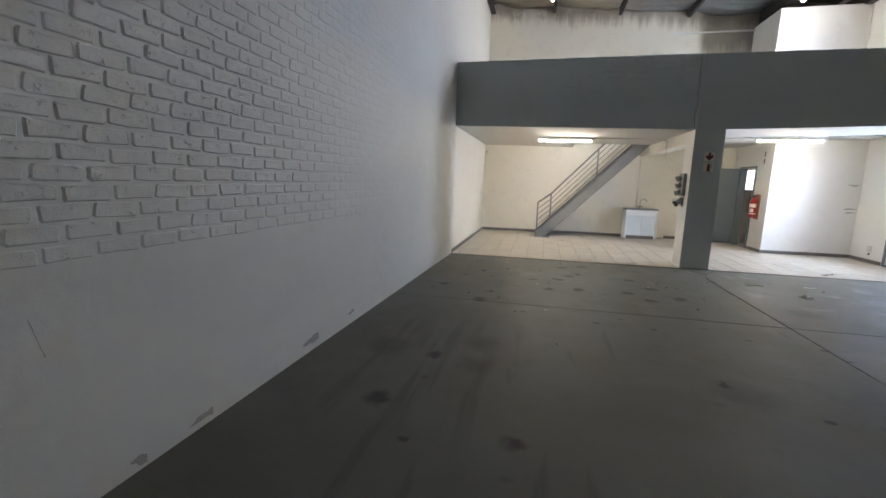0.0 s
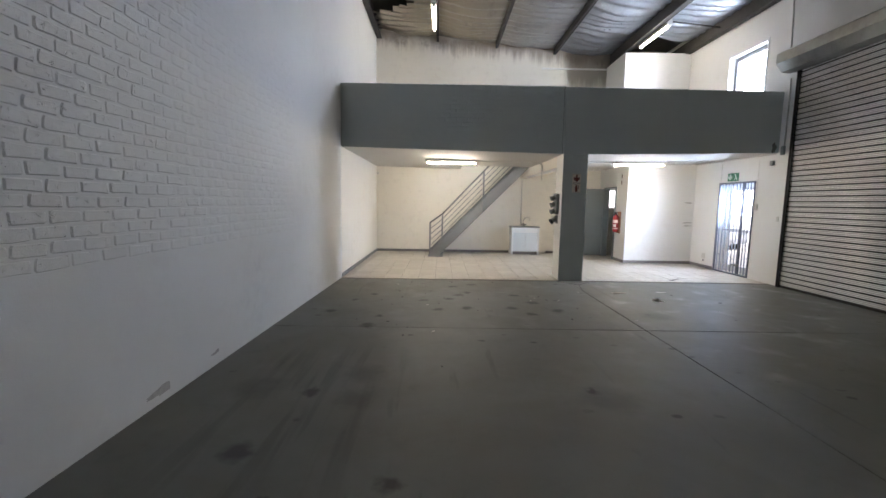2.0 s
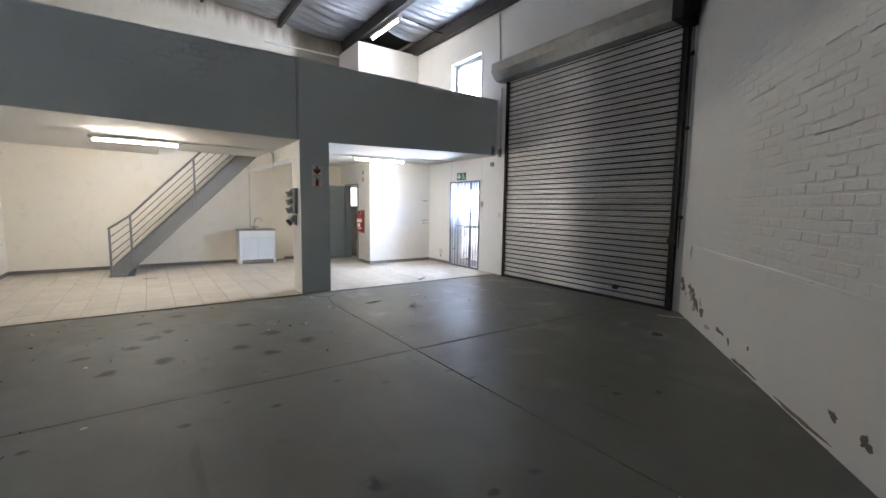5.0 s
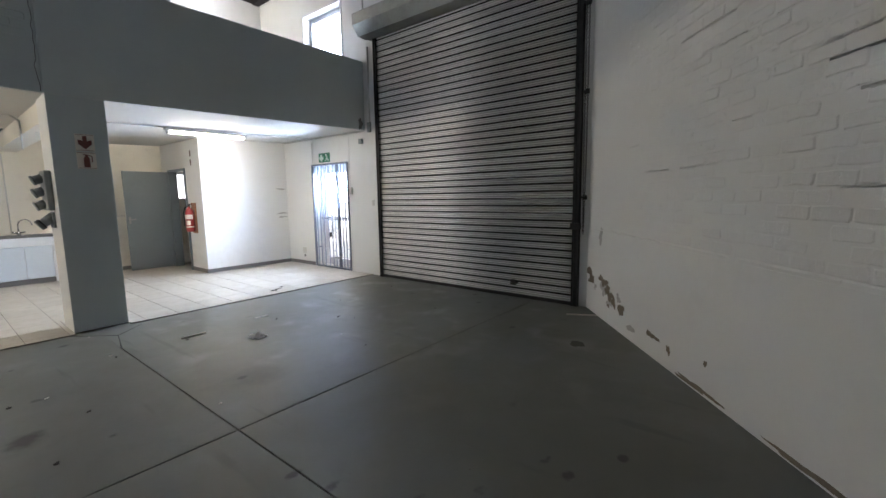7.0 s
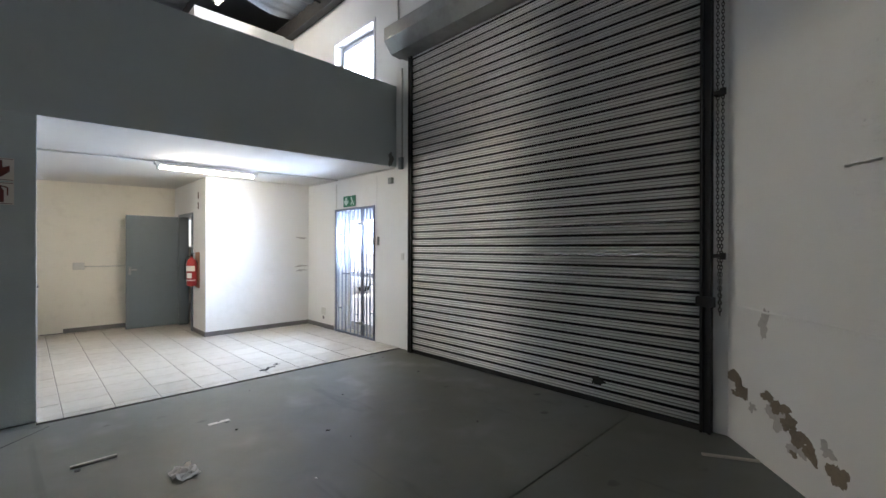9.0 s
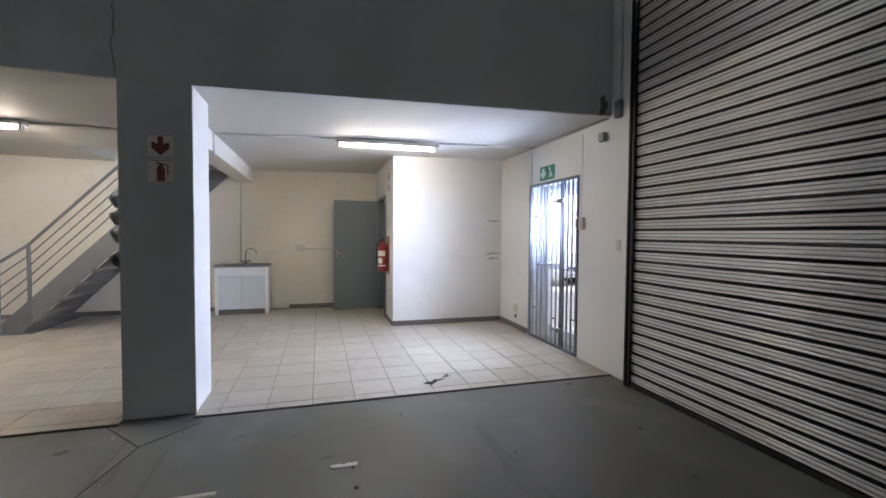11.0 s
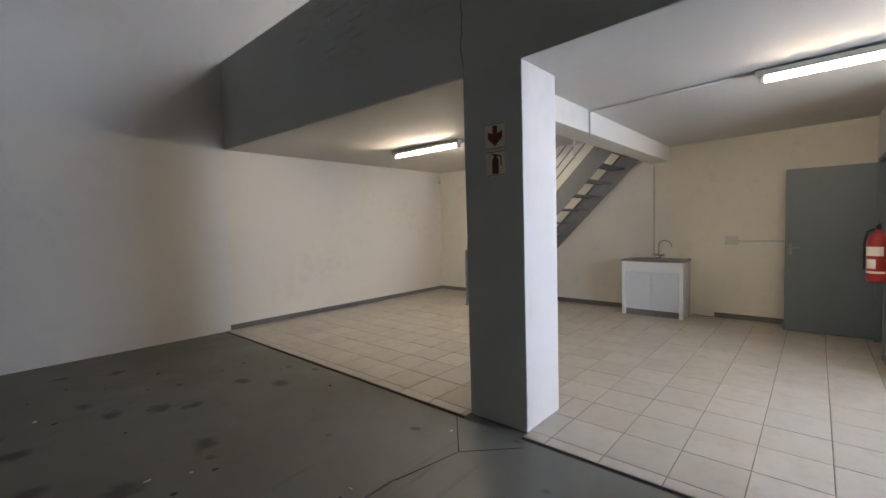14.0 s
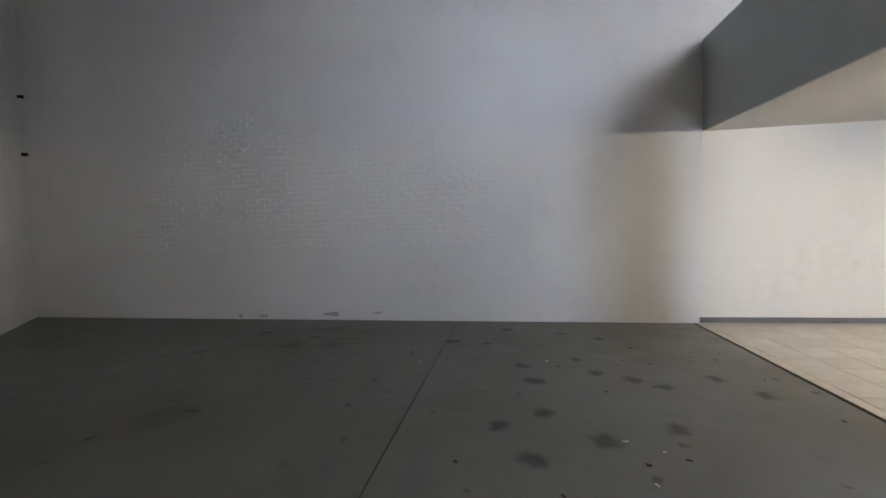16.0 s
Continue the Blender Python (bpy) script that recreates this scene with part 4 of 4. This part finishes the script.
part("valve", boxes(((ex - 0.018, ey - 0.018, ez + 0.485), (ex + 0.018, ey + 0.018, ez + 0.53)), ((ex - 0.012, ey - 0.10, ez + 0.53), (ex + 0.012, ey + 0.02, ez + 0.545)), bevel=0.004), M_BLACK, ext, "black valve and lever")
part("hose", pipe([(ex - 0.02, ey, ez + 0.50), (ex - 0.07, ey + 0.02, ez + 0.47), (ex - 0.088, ey + 0.03, ez + 0.38), (ex - 0.088, ey + 0.03, ez + 0.12)], 0.009), M_BLACK, ext, "black hose")
part("bracket", box((6.815, ey - 0.03, ez + 0.36), (6.823, ey + 0.03, ez + 0.42)), M_BLACK, ext)
for z in (2.08, 2.25):
    single("marker_plate", box((6.832, 3.01, z), (6.8385, 3.05, z + 0.11), 0.002), M_RUST, "small brown marker strip on the lavatory wall", "marker", "marker strips")

# ---------------------------------------------------------------- column fittings
panel = thing("socket_panel", (4.30, 0.26, 1.33), "grey industrial socket panel with round outlets on the column", "socket")
part("back_box", box((4.31, 0.13, 1.33), (4.368, 0.40, 1.75), 0.012), M_GREYPL, panel)
for k in range(3):
    z = 1.40 + k * 0.135
    ring = part("outlet", rod((4.312, 0.265, z), (4.245, 0.265, z - 0.025), 0.05, 18, 0.045), M_GREYPL, panel, "grey round outlet")
    part("outlet_flap", rod((4.246, 0.265, z - 0.022), (4.228, 0.265, z - 0.03), 0.052, 18), M_GREYPL, ring)
plug = thing("industrial_plug", (4.30, 0.26, 1.14), "dark industrial plug socket below the panel", "socket")
part("plug_body", rod((4.365, 0.265, 1.26), (4.27, 0.265, 1.19), 0.055, 16, 0.045), M_GREYPL, plug)
part("plug_cap", rod((4.27, 0.265, 1.19), (4.235, 0.265, 1.165), 0.058, 16), M_BLACK, plug)
part("plug_bracket", box((4.345, 0.19, 1.14), (4.3685, 0.34, 1.31), 0.004), M_GREYPL, plug)


def sign(name, x0, x1, z0, z1, y, shapes, label):
    s = thing(name, ((x0 + x1) / 2, y, z0), label, "sign", "safety signs")
    part("plate", box((x0, y - 0.006, z0), (x1, y, z1), 0.001), M_SIGN, s)
    for shape in shapes:
        part("pictogram", prism(shape, (0, y - 0.0085, 0), (1, 0, 0), (0, 0, 1), (0, 1, 0), 0.002), M_MAROON, s, "maroon pictogram")
    for zz in (z0 + 0.006, z1 - 0.010):
        part("border", box((x0 + 0.006, y - 0.0075, zz), (x1 - 0.006, y - 0.006, zz + 0.004)), M_MAROON, s)


sx, sw = 4.565, 0.165
mx = sx + sw / 2
sign("arrow_sign", sx, sx + sw, 1.955, 2.135, -0.016, [[(mx - 0.018, 2.115), (mx + 0.018, 2.115), (mx + 0.018, 2.06), (mx + 0.058, 2.075), (mx + 0.058, 2.03), (mx, 1.975),
     (mx - 0.058, 2.03), (mx - 0.058, 2.075), (mx - 0.018, 2.06)]], "square safety sign with a maroon arrow pointing down")
sign("extinguisher_sign", sx, sx + sw, 1.768, 1.945, -0.016, [[(mx - 0.026, 1.785), (mx + 0.026, 1.785), (mx + 0.026, 1.88), (mx + 0.012, 1.90), (mx + 0.012, 1.915), (mx - 0.012, 1.915), (mx - 0.012, 1.90), (mx - 0.026, 1.88)],
     [(mx + 0.012, 1.918), (mx + 0.05, 1.905), (mx + 0.05, 1.84), (mx + 0.042, 1.84), (mx + 0.042, 1.90), (mx - 0.03, 1.918), (mx - 0.03, 1.928)]], "square safety sign with a maroon extinguisher pictogram")


def exit_sign(y1, shapes, label):
    y0 = y1 - 0.175
    s = thing("exit_sign", (XE, (y0 + y1) / 2, 2.115), label, "sign", "exit signs")
    part("plate", box((XE - 0.008, y0, 2.115), (XE - 0.001, y1, 2.295), 0.001), M_GREEN, s)
    for shape in shapes:
        part("pictogram", prism([(y1 - a, 2.115 + b) for a, b in shape], (XE - 0.0105, 0, 0), (0, 1, 0), (0, 0, 1), (1, 0, 0), 0.002), M_PALE, s)


exit_sign(1.40, [[(0.06, 0.155), (0.115, 0.155), (0.115, 0.10), (0.155, 0.115), (0.155, 0.075), (0.0875, 0.018), (0.02, 0.075), (0.02, 0.115), (0.06, 0.10)]], "green safety sign with a pale arrow pointing down")
exit_sign(1.215, [[(0.03, 0.15), (0.06, 0.165), (0.10, 0.09), (0.075, 0.08)], [(0.075, 0.09), (0.10, 0.09), (0.14, 0.03), (0.11, 0.02)], [(0.06, 0.08), (0.085, 0.07), (0.05, 0.02), (0.03, 0.03)]],
          "green emergency exit sign with pale slanting bars")

# ---------------------------------------------------------------- small wall fittings
inter = thing("intercom", (XE, 0.455, 1.47), "cream intercom handset box beside the gate", "intercom")
part("case", box((XE - 0.045, 0.39, 1.475), (XE - 0.001, 0.525, 1.605), 0.008), M_PLASTIC, inter)
part("handset", box((XE - 0.062, 0.455, 1.485), (XE - 0.045, 0.50, 1.595), 0.006), M_GREYPL, inter)
single("junction_box", box((XE - 0.05, 0.05, 2.37), (XE - 0.001, 0.13, 2.46), 0.006), M_GREYPL, "small grey junction box under the mezzanine", "junction box")
single("isolator", box((XE - 0.05, -0.18, 2.55), (XE - 0.001, -0.11, 2.72), 0.01), M_GREYPL, "grey isolator at the end of a conduit", "switch")
single("light_switch", box((XE - 0.012, -0.19, 1.26), (XE - 0.001, -0.13, 1.36), 0.003), M_PLASTIC, "white shutter switch on the wall", "switch")
dbl = thing("wall_socket", (5.43, YB, 1.06), "white double wall socket on a conduit", "socket")
part("plate", box((5.36, YB - 0.035, 1.06), (5.51, YB - 0.001, 1.18), 0.005), M_PLASTIC, dbl)
for x in (5.40, 5.47):
    part("rocker", box((x - 0.012, YB - 0.04, 1.13), (x + 0.012, YB - 0.035, 1.16), 0.002), M_PLASTIC, dbl)
low = thing("low_socket", (XE, 2.07, 0.22), "small white socket plate low on the wall", "socket")
part("plate", box((XE - 0.012, 2.0, 0.24), (XE - 0.001, 2.13, 0.37), 0.003), M_PLASTIC, low)
part("spur", box((XE - 0.02, 2.04, 0.17), (XE - 0.001, 2.075, 0.22), 0.003), M_SKIRT, low)
single("floor_cable", pipe([(4.96, 4.57, 0.02), (5.05, 4.568, 0.016), (5.12, 4.56, 0.015), (5.24, 4.556, 0.02), (5.3, 4.552, 0.095)], 0.006), M_SKIRT, "thin grey cable along the foot of the wall", "cable")
sensor = thing("alarm_detector", (0.03, 4.52, 2.33), "small white alarm detector in the corner", "detector")
ORIGIN_SENSOR = Vector((0.05, 4.52, 2.35))
part("detector_body", lathe([(0.02, 0), (0.035, 0.015), (0.035, 0.055), (0.02, 0.07)], ORIGIN_SENSOR, 12), M_PLASTIC, sensor)
part("detector_arm", rod((0.0, YB, 2.385), (0.05, 4.52, 2.385), 0.01, 8), M_GREYPL, sensor)
for k, (z, w) in enumerate(((1.62, 0.10), (1.10, 0.12), (1.02, 0.09))):
    single("wall_scuff", rough_plate((8.46, BY - 0.001, z), w, 0.017, 0.003, (0, -1, 0), (1, 0, 0), 14, 30 + k, 0.5), M_SMEAR, "grey scuff where a shelf was fixed", "scuff", "scuffs")
for k, z in enumerate((2.92, 3.92)):
    p = PB + DN * 0.03 - DU * 0.3
    single("wall_hook", rod((p.x, p.y, z), (p.x + DN.x * 0.08, p.y + DN.y * 0.08, z), 0.03, 10), M_GUIDE, "dark fixing stub on the slanting wall", "hook", "wall hooks")

single("soot_mark", rough_plate((8.50, -0.012, 2.70), 0.05, 0.085, 0.0012, (0, -1, 0), (1, 0, 0), 30, 77, 0.4), M_SKIRT, "dark sooty mark on the end of the parapet", "mark", "", "structure")

# the thicker plaster along the foot of the slanting wall, and a trowel line on the west wall
part("plaster_dado", prism([(0.25, 0.0), (10.6, 0.0), (10.6, 0.003), (0.25, 0.003)], PA, DU, DN, (0, 0, 1), 0.985), M_WHITE, wall_south)
part("trowel_line", rod((LEAN * -7.4 + 0.001, -7.40, 0.93), (LEAN * -7.36 + 0.001, -7.36, 0.76), 0.0022, 6), M_WHITE, wall_west)

# bare render where paint has flaked from the slanting wall
FLAKES = ((0.20, 0.40, 0.10, 0.045), (0.11, 0.36, 0.06, 0.02), (0.06, 0.48, 0.09, 0.045), (0.15, 0.42, 0.07, 0.055), (0.46, 0.46, 0.07, 0.03), (0.57, 0.43, 0.08, 0.045), (0.66, 0.37, 0.07, 0.05), (0.74, 0.31, 0.07, 0.055),
          (0.83, 0.27, 0.06, 0.05), (1.02, 0.24, 0.06, 0.07), (1.66, 0.19, 0.10, 0.025), (1.93, 0.16, 0.03, 0.035), (2.4, 0.24, 0.02, 0.02),
          (3.68, 0.23, 0.04, 0.03), (3.98, 0.22, 0.05, 0.035), (0.7, 0.2, 0.03, 0.02), (2.3, 0.03, 0.25, 0.02), (3.3, 0.03, 0.3, 0.018))
# the last two, long and low, stand for a brown skirting strip
for k, (s, z, a, b) in enumerate(FLAKES):
    c = PA + DU * s + DN * (0.002 if s > 0.4 else -0.001) + Vector((0, 0, z))
    single("flaked_patch", rough_plate(c, a, b, 0.003, DN, DU, 34, 50 + k, 0.42), M_RENDER, "bare cement patch where paint has flaked", "patch", "flaked patches", "structure")
for k, (s, z, a, b) in enumerate(((0.55, 0.36, 0.10, 0.07), (0.72, 0.24, 0.07, 0.05), (0.95, 0.34, 0.05, 0.04), (1.25, 0.12, 0.09, 0.03), (0.30, 0.33, 0.04, 0.03), (0.42, 0.93, 0.05, 0.09))):
    c = PA + DU * s + DN * 0.0015 + Vector((0, 0, z))
    single("flaked_patch", rough_plate(c, a, b, 0.002, DN, DU, 34, 120 + k, 0.5), M_SMEAR, "grey damp smear where paint is lifting", "patch", "flaked patches", "structure")
for k, (y, z, a, b) in enumerate(((-6.55, 0.06, 0.10, 0.03), (-5.3, 0.09, 0.22, 0.035), (-4.6, 0.12, 0.08, 0.02), (-7.0, 0.05, 0.05, 0.03))):
    single("flaked_patch", rough_plate((LEAN * y - 0.001, y, z), a, b, 0.0015, (1, 0, 0), (0, 1, 0), 24, 80 + k, 0.45), M_SMEAR, "worn cement patch at the foot of the wall", "patch", "flaked patches", "structure")

# ---------------------------------------------------------------- litter
paper = bmesh.new()
sheet = [[paper.verts.new((5.43 + 0.022 * i + 0.006 * noise.noise((i, k, 1)), -1.86 + 0.022 * k + 0.02 * noise.noise((i * 0.7, 3, k)), 0.004 + 0.045 * abs(noise.noise((i * 0.45, k * 0.45, 7))))) for k in range(9)] for i in range(8)]
for i in range(7):
    for k in range(8):
        if (i, k) not in ((0, 0), (0, 1), (6, 7), (6, 0), (0, 7)):
            paper.faces.new((sheet[i][k], sheet[i + 1][k], sheet[i + 1][k + 1], sheet[i][k + 1]))
bmesh.ops.delete(paper, geom=[v for v in paper.verts if not v.link_faces], context="VERTS")
bmesh.ops.solidify(paper, geom=list(paper.faces), thickness=0.0015)
single("paper_scrap", paper, M_PAPER, "crumpled white paper scrap on the concrete", "paper")
single("wood_strip", boxes(((5.0, -1.19, 0.001), (5.24, -1.165, 0.012))), M_WOOD, "pale wooden strip lying on the concrete", "stick")
single("paper_strip", boxes(((5.84, -1.09, 0.001), (6.0, -1.05, 0.004))), M_PAPER, "thin paper strip on the concrete", "paper")
strip = box((-0.17, -0.012, 0.001), (0.17, 0.012, 0.014), 0.002)
bmesh.ops.rotate(strip, verts=strip.verts, cent=(0, 0, 0), matrix=Matrix.Rotation(radians(-62), 3, "Z"))
bmesh.ops.translate(strip, verts=strip.verts, vec=(8.2, -4.15, 0))
single("wood_offcut", strip, M_WOOD, "pale timber offcut beside the shutter", "stick")
single("stair_offcut", boxes(((2.18, 2.85, 0.01), (2.42, 2.88, 0.022))), M_WOOD, "small timber offcut beside the stairs", "stick")
for k in range(44):
    u = rs.random() ** 1.4
    across = rs.gauss(0, 0.017) * (1.2 - 0.6 * u)
    size = rs.uniform(0.005, 0.019) * (1.15 - 0.6 * u)
    single("dirt_crumb", rough_plate((6.75 + 0.27 * u - 0.6 * across, 0.12 + 0.20 * u + 0.8 * across, 0.0085), size * 1.5, size * 0.55, 0.0025, (0, 0, 1), (math.cos(0.65 + rs.uniform(-0.3, 0.3)), math.sin(0.65), 0), 13, k, 0.6),
           M_DEBRIS, "dark crumbled dirt on the floor tiles", "debris", "debris on the tiles")
rl = random.Random(12)
for k in range(46):
    x, y = rl.uniform(1.0, 8.2), rl.uniform(-3.0, -0.2)
    if k > 34:
        x, y = rl.uniform(0.8, 4.0), rl.uniform(-5.0, -1.0)
    s = rl.uniform(0.006, 0.02)
    single("grit", rough_plate((x, y, 0.0005), s, s * rl.uniform(0.3, 0.7), 0.005, (0, 0, 1), (math.cos(k), math.sin(k), 0), 7, k + 200, 0.4),
           M_DEBRIS if k % 5 else M_PAPER, "crumb of dirt on the concrete", "grit", "grit on the concrete")

# ---------------------------------------------------------------- floor tiles
tiled = structure("tile_bed", boxes(((0.002, -0.085, -0.011), (4.371, YB - 0.001, 0.004)), ((4.371, 0.461, -0.011), (4.859, YB - 0.001, 0.004)), ((4.859, -0.085, -0.011), (XE - 0.001, YB - 0.001, 0.004))),
                  M_GROUT, "beige ceramic floor tiles with dark grout", "floor")
single("floor_joint", boxes(((0.0, -0.11, -0.011), (4.371, -0.0855, -0.003)), ((4.859, -0.11, -0.011), (XE, -0.0855, -0.003))), M_DARK, "black gap between concrete and tiles", "joint", "", "structure")
TP = 0.3485
tile_cache = {}


def tile_mesh(w, d):
    key = (round(w, 3), round(d, 3))
    if key not in tile_cache:
        bm = bmesh.new()
        b = 0.003
        lo = [bm.verts.new(p) for p in ((0, 0, 0), (w, 0, 0), (w, d, 0), (0, d, 0))]
        mi = [bm.verts.new(p) for p in ((0, 0, 0.004), (w, 0, 0.004), (w, d, 0.004), (0, d, 0.004))]
        hi = [bm.verts.new(p) for p in ((b, b, 0.006), (w - b, b, 0.006), (w - b, d - b, 0.006), (b, d - b, 0.006))]
        bm.faces.new(hi)
        for r0, r1 in ((lo, mi), (mi, hi)):
            for i in range(4):
                bm.faces.new((r0[i], r0[(i + 1) % 4], r1[(i + 1) % 4], r1[i]))
        mesh = bpy.data.meshes.new("tile")
        bm.to_mesh(mesh)
        bm.free()
        mesh.materials.append(M_TILE)
        tile_cache[key] = mesh
    return tile_cache[key]


rt = random.Random(9)
GAP = 0.005
xs = [5.37 + TP * k for k in range(-16, 11)]
ys = [-0.083] + [0.022 + 0.35 * k for k in range(0, 14)]
for y0, y1 in zip(ys, ys[1:]):
    for x0, x1 in zip(xs, xs[1:]):
        a0, a1, b0, b1 = max(x0, 0.004), min(x1, XE - 0.004), y0, min(y1, YB - 0.004)
        if a1 - a0 < 0.03 or b1 - b0 < 0.03:
            continue
        if b0 < 0.46 and a1 > 4.372 and a0 < 4.858:
            if a0 < 4.372:
                a1 = 4.370
            elif a1 > 4.858:
                a0 = 4.860
            else:
                a1 = a0
        if b0 < 0.46 < b1 and x1 > 4.374 and x0 < 4.856:
            c0, c1 = max(x0, 4.372), min(x1, 4.858)
            t = new("tile", tile_mesh(c1 - c0 - GAP, b1 - 0.462 - GAP))
            t.parent = tiled
            t.location = (c0 + GAP / 2, 0.462 + GAP / 2, 0.0025)
        if a1 - a0 < 0.03:
            continue
        t = new("tile", tile_mesh(a1 - a0 - GAP, b1 - b0 - GAP))
        t.parent = tiled
        t.location = (a0 + GAP / 2, b0 + GAP / 2, 0.0025 + rt.uniform(-0.0006, 0.0006))

# ---------------------------------------------------------------- painted bricks
BW, BH, JT = 0.2155, 0.0835, 0.009


def brick_shape(w, h, d, rnd, soft, ends=1.5):
    """A brick face with uneven, paint-rounded edges, standing out along +z from the wall (x along, y up)."""
    j = lambda s: rnd.uniform(-s, s)
    c = rnd.uniform(0.006, 0.014)
    outline = [(c, 0), (w / 2, 0), (w - c, 0), (w, c), (w, h - c), (w - c, h), (w / 2, h), (c, h), (0, h - c), (0, c)]
    outline = [(x + j(0.005), y + j(0.0045)) for x, y in outline]
    n = len(outline)
    cx, cy = w / 2, h / 2
    face = [(x + (ends * soft if x < cx - 0.02 else -ends * soft if x > cx + 0.02 else 0) + j(0.002), y + (soft if y < cy else -soft) + j(0.002)) for x, y in outline]
    verts = [(x, y, -0.002) for x, y in outline] + [(x, y, d * (1 + j(0.12))) for x, y in face]
    faces = [(i, (i + 1) % n, n + (i + 1) % n, n + i) for i in range(n)]
    faces += [(n + 0, n + 1, n + 6, n + 7), (n + 1, n + 2, n + 5, n + 6), (n + 7, n + 8, n + 9, n + 0), (n + 2, n + 3, n + 4, n + 5)]
    return verts, faces


def brick_wall(owner, place, length, z0, z1, near, depth_at, seed, coat=M_BRICK):
    """Courses on a wall; place maps (along, up, out) into the world. Bricks in the stretch 'near' are parts, the rest one mesh."""
    rnd = random.Random(seed)
    variants = []
    for k in range(10):
        verts, faces = brick_shape(BW - 0.004, BH - JT, 1.0, rnd, rnd.uniform(0.006, 0.010))
        verts = [(x, y, z if z < 0 else 0.0065 * z) for x, y, z in verts]
        mesh = bpy.data.meshes.new("brick")
        mesh.from_pydata(verts, [], faces)
        mesh.materials.append(coat)
        variants.append(mesh)
    rest_v, rest_f, singles = [], [], 0
    o, ax, ay = place(0, 0, 0), place(1, 0, 0), place(0, 1, 0)
    az = place(0, 0, 1)
    basis = Matrix((ax - o, ay - o, az - o)).transposed().to_4x4()
    for row in range(int((z1 - z0) / BH)):
        s = -BW * (0.5 if row % 2 else 0.0) + rnd.uniform(-0.01, 0.01)
        while s < length:
            z = z0 + row * BH + rnd.uniform(-0.004, 0.004)
            w = BW
            d = depth_at(s + w / 2, z, rnd)
            if d > 0.0006 and s > 0 and s + w < length:
                if near(s, z) and singles < 300:
                    b = new("brick", variants[rnd.randrange(10)])
                    b.parent = owner
                    b.matrix_basis = Matrix.Translation(place(s, z, 0)) @ basis @ Matrix.Diagonal((1, 1, d / 0.0065, 1))
                    singles += 1
                else:
                    verts, faces = brick_shape(BW - 0.004, BH - JT, d, rnd, 0.008, 4.5)
                    n0 = len(rest_v)
                    rest_v += [place(s + x, z + y, q) for x, y, q in verts]
                    rest_f += [tuple(i + n0 for i in f) for f in faces]
            s += w
    mesh = bpy.data.meshes.new("brickwork")
    mesh.from_pydata([tuple(v) for v in rest_v], [], rest_f)
    mesh.materials.append(coat)
    ob = new("brickwork", mesh)
    ob.parent = owner
    tagged(ob, kind="stuff")


def fade(v, a, b):
    return min(1.0, max(0.0, (v - a) / (b - a)))


def depth_west(s, z, rnd):
    """s runs from the back of the hall towards the mezzanine; the plaster thickens towards it and upwards."""
    y = s - 11.0
    f = (1 - 0.62 * fade(y, -6.6, -4.6)) * (1 - fade(y, -4.6, -2.0)) * (1 - fade(z, 2.9, 3.8) * 0.9) * fade(y, -9.8, -8.4)
    f *= 0.85 + 0.3 * noise.noise((y * 0.8, z * 1.3, 4.0))
    return 0.0125 * f * rnd.uniform(0.6, 1.15)


def depth_south(s, z, rnd):
    f = fade(s, 0.8, 2.1) * (1 - fade(z, 2.6, 3.6))
    f *= 0.8 + 0.7 * noise.noise((s * 0.9, z * 1.6, 9.0))
    if rnd.random() < 0.15:
        return 0.0
    return 0.0052 * f * rnd.uniform(0.2, 1.25)


brick_wall(wall_west, lambda s, z, q: Vector((q + LEAN * (s - 11.0), s - 11.0, z)), 11.0, 1.14, 4.2, lambda s, z: 3.0 < s < 5.9 and z < 3.1, depth_west, 21)
brick_wall(wall_south, lambda s, z, q: PA + DU * s + DN * q + Vector((0, 0, z)), 10.5, 1.02, 3.4, lambda s, z: 1.9 < s < 4.6 and z < 2.9, depth_south, 22)
# the plaster dado of the slanting wall ends in a thin uneven ledge under the bricks
rd = random.Random(31)
for k in range(26):
    s0 = 0.12 + 0.40 * k
    deep = 0.006 + 0.009 * rd.random()
    ledge = prism([(-0.002, 0.998), (deep, 1.000), (deep, 1.008), (deep * 0.4, 1.015), (-0.002, 1.02)], PA + DU * s0, DN, (0, 0, 1), DU, 0.398)
    part("dado_edge", ledge, M_WHITE, wall_south)


# long paint ridges left along the courses
for k in range(22):
    s0, z, long = rd.uniform(0.9, 4.6), 1.10 + BH * rd.randrange(4, 19) - 0.006, rd.uniform(0.12, 0.45)
    out, drop = rd.uniform(0.0008, 0.0018), rd.uniform(-0.012, 0.012)
    ridge = prism([(-0.003, -0.004), (out, -0.002), (out, 0.001), (out * 0.4, 0.006), (-0.003, 0.012)], PA + DU * s0 + Vector((0, 0, z)), DN, (0, 0, 1), DU + Vector((0, 0, drop)), long, True)
    for v in ridge.verts:
        along = (v.co - PA).dot(DU) - s0
        if along < 0.01 or along > long - 0.01:
            v.co -= DN * (v.co - PA).dot(DN)
    part("paint_ridge", ridge, M_WHITE, wall_south)


def depth_parapet(s, z, rnd):
    f = fade(s, 0.8, 2.4) * fade(z, 2.85, 3.15) * (0.7 + 0.7 * noise.noise((s * 0.9, z * 2.0, 2.0)))
    return 0.0 if rnd.random() < 0.2 else 0.009 * f * rnd.uniform(0.2, 1.2)


brick_wall(mezzanine, lambda s, z, q: Vector((s - 4.3, 0.016 - 0.1 - q, z - 2.5)), 4.35, 2.86, 3.79, lambda s, z: s > 2.0, depth_parapet, 23, M_GREY)
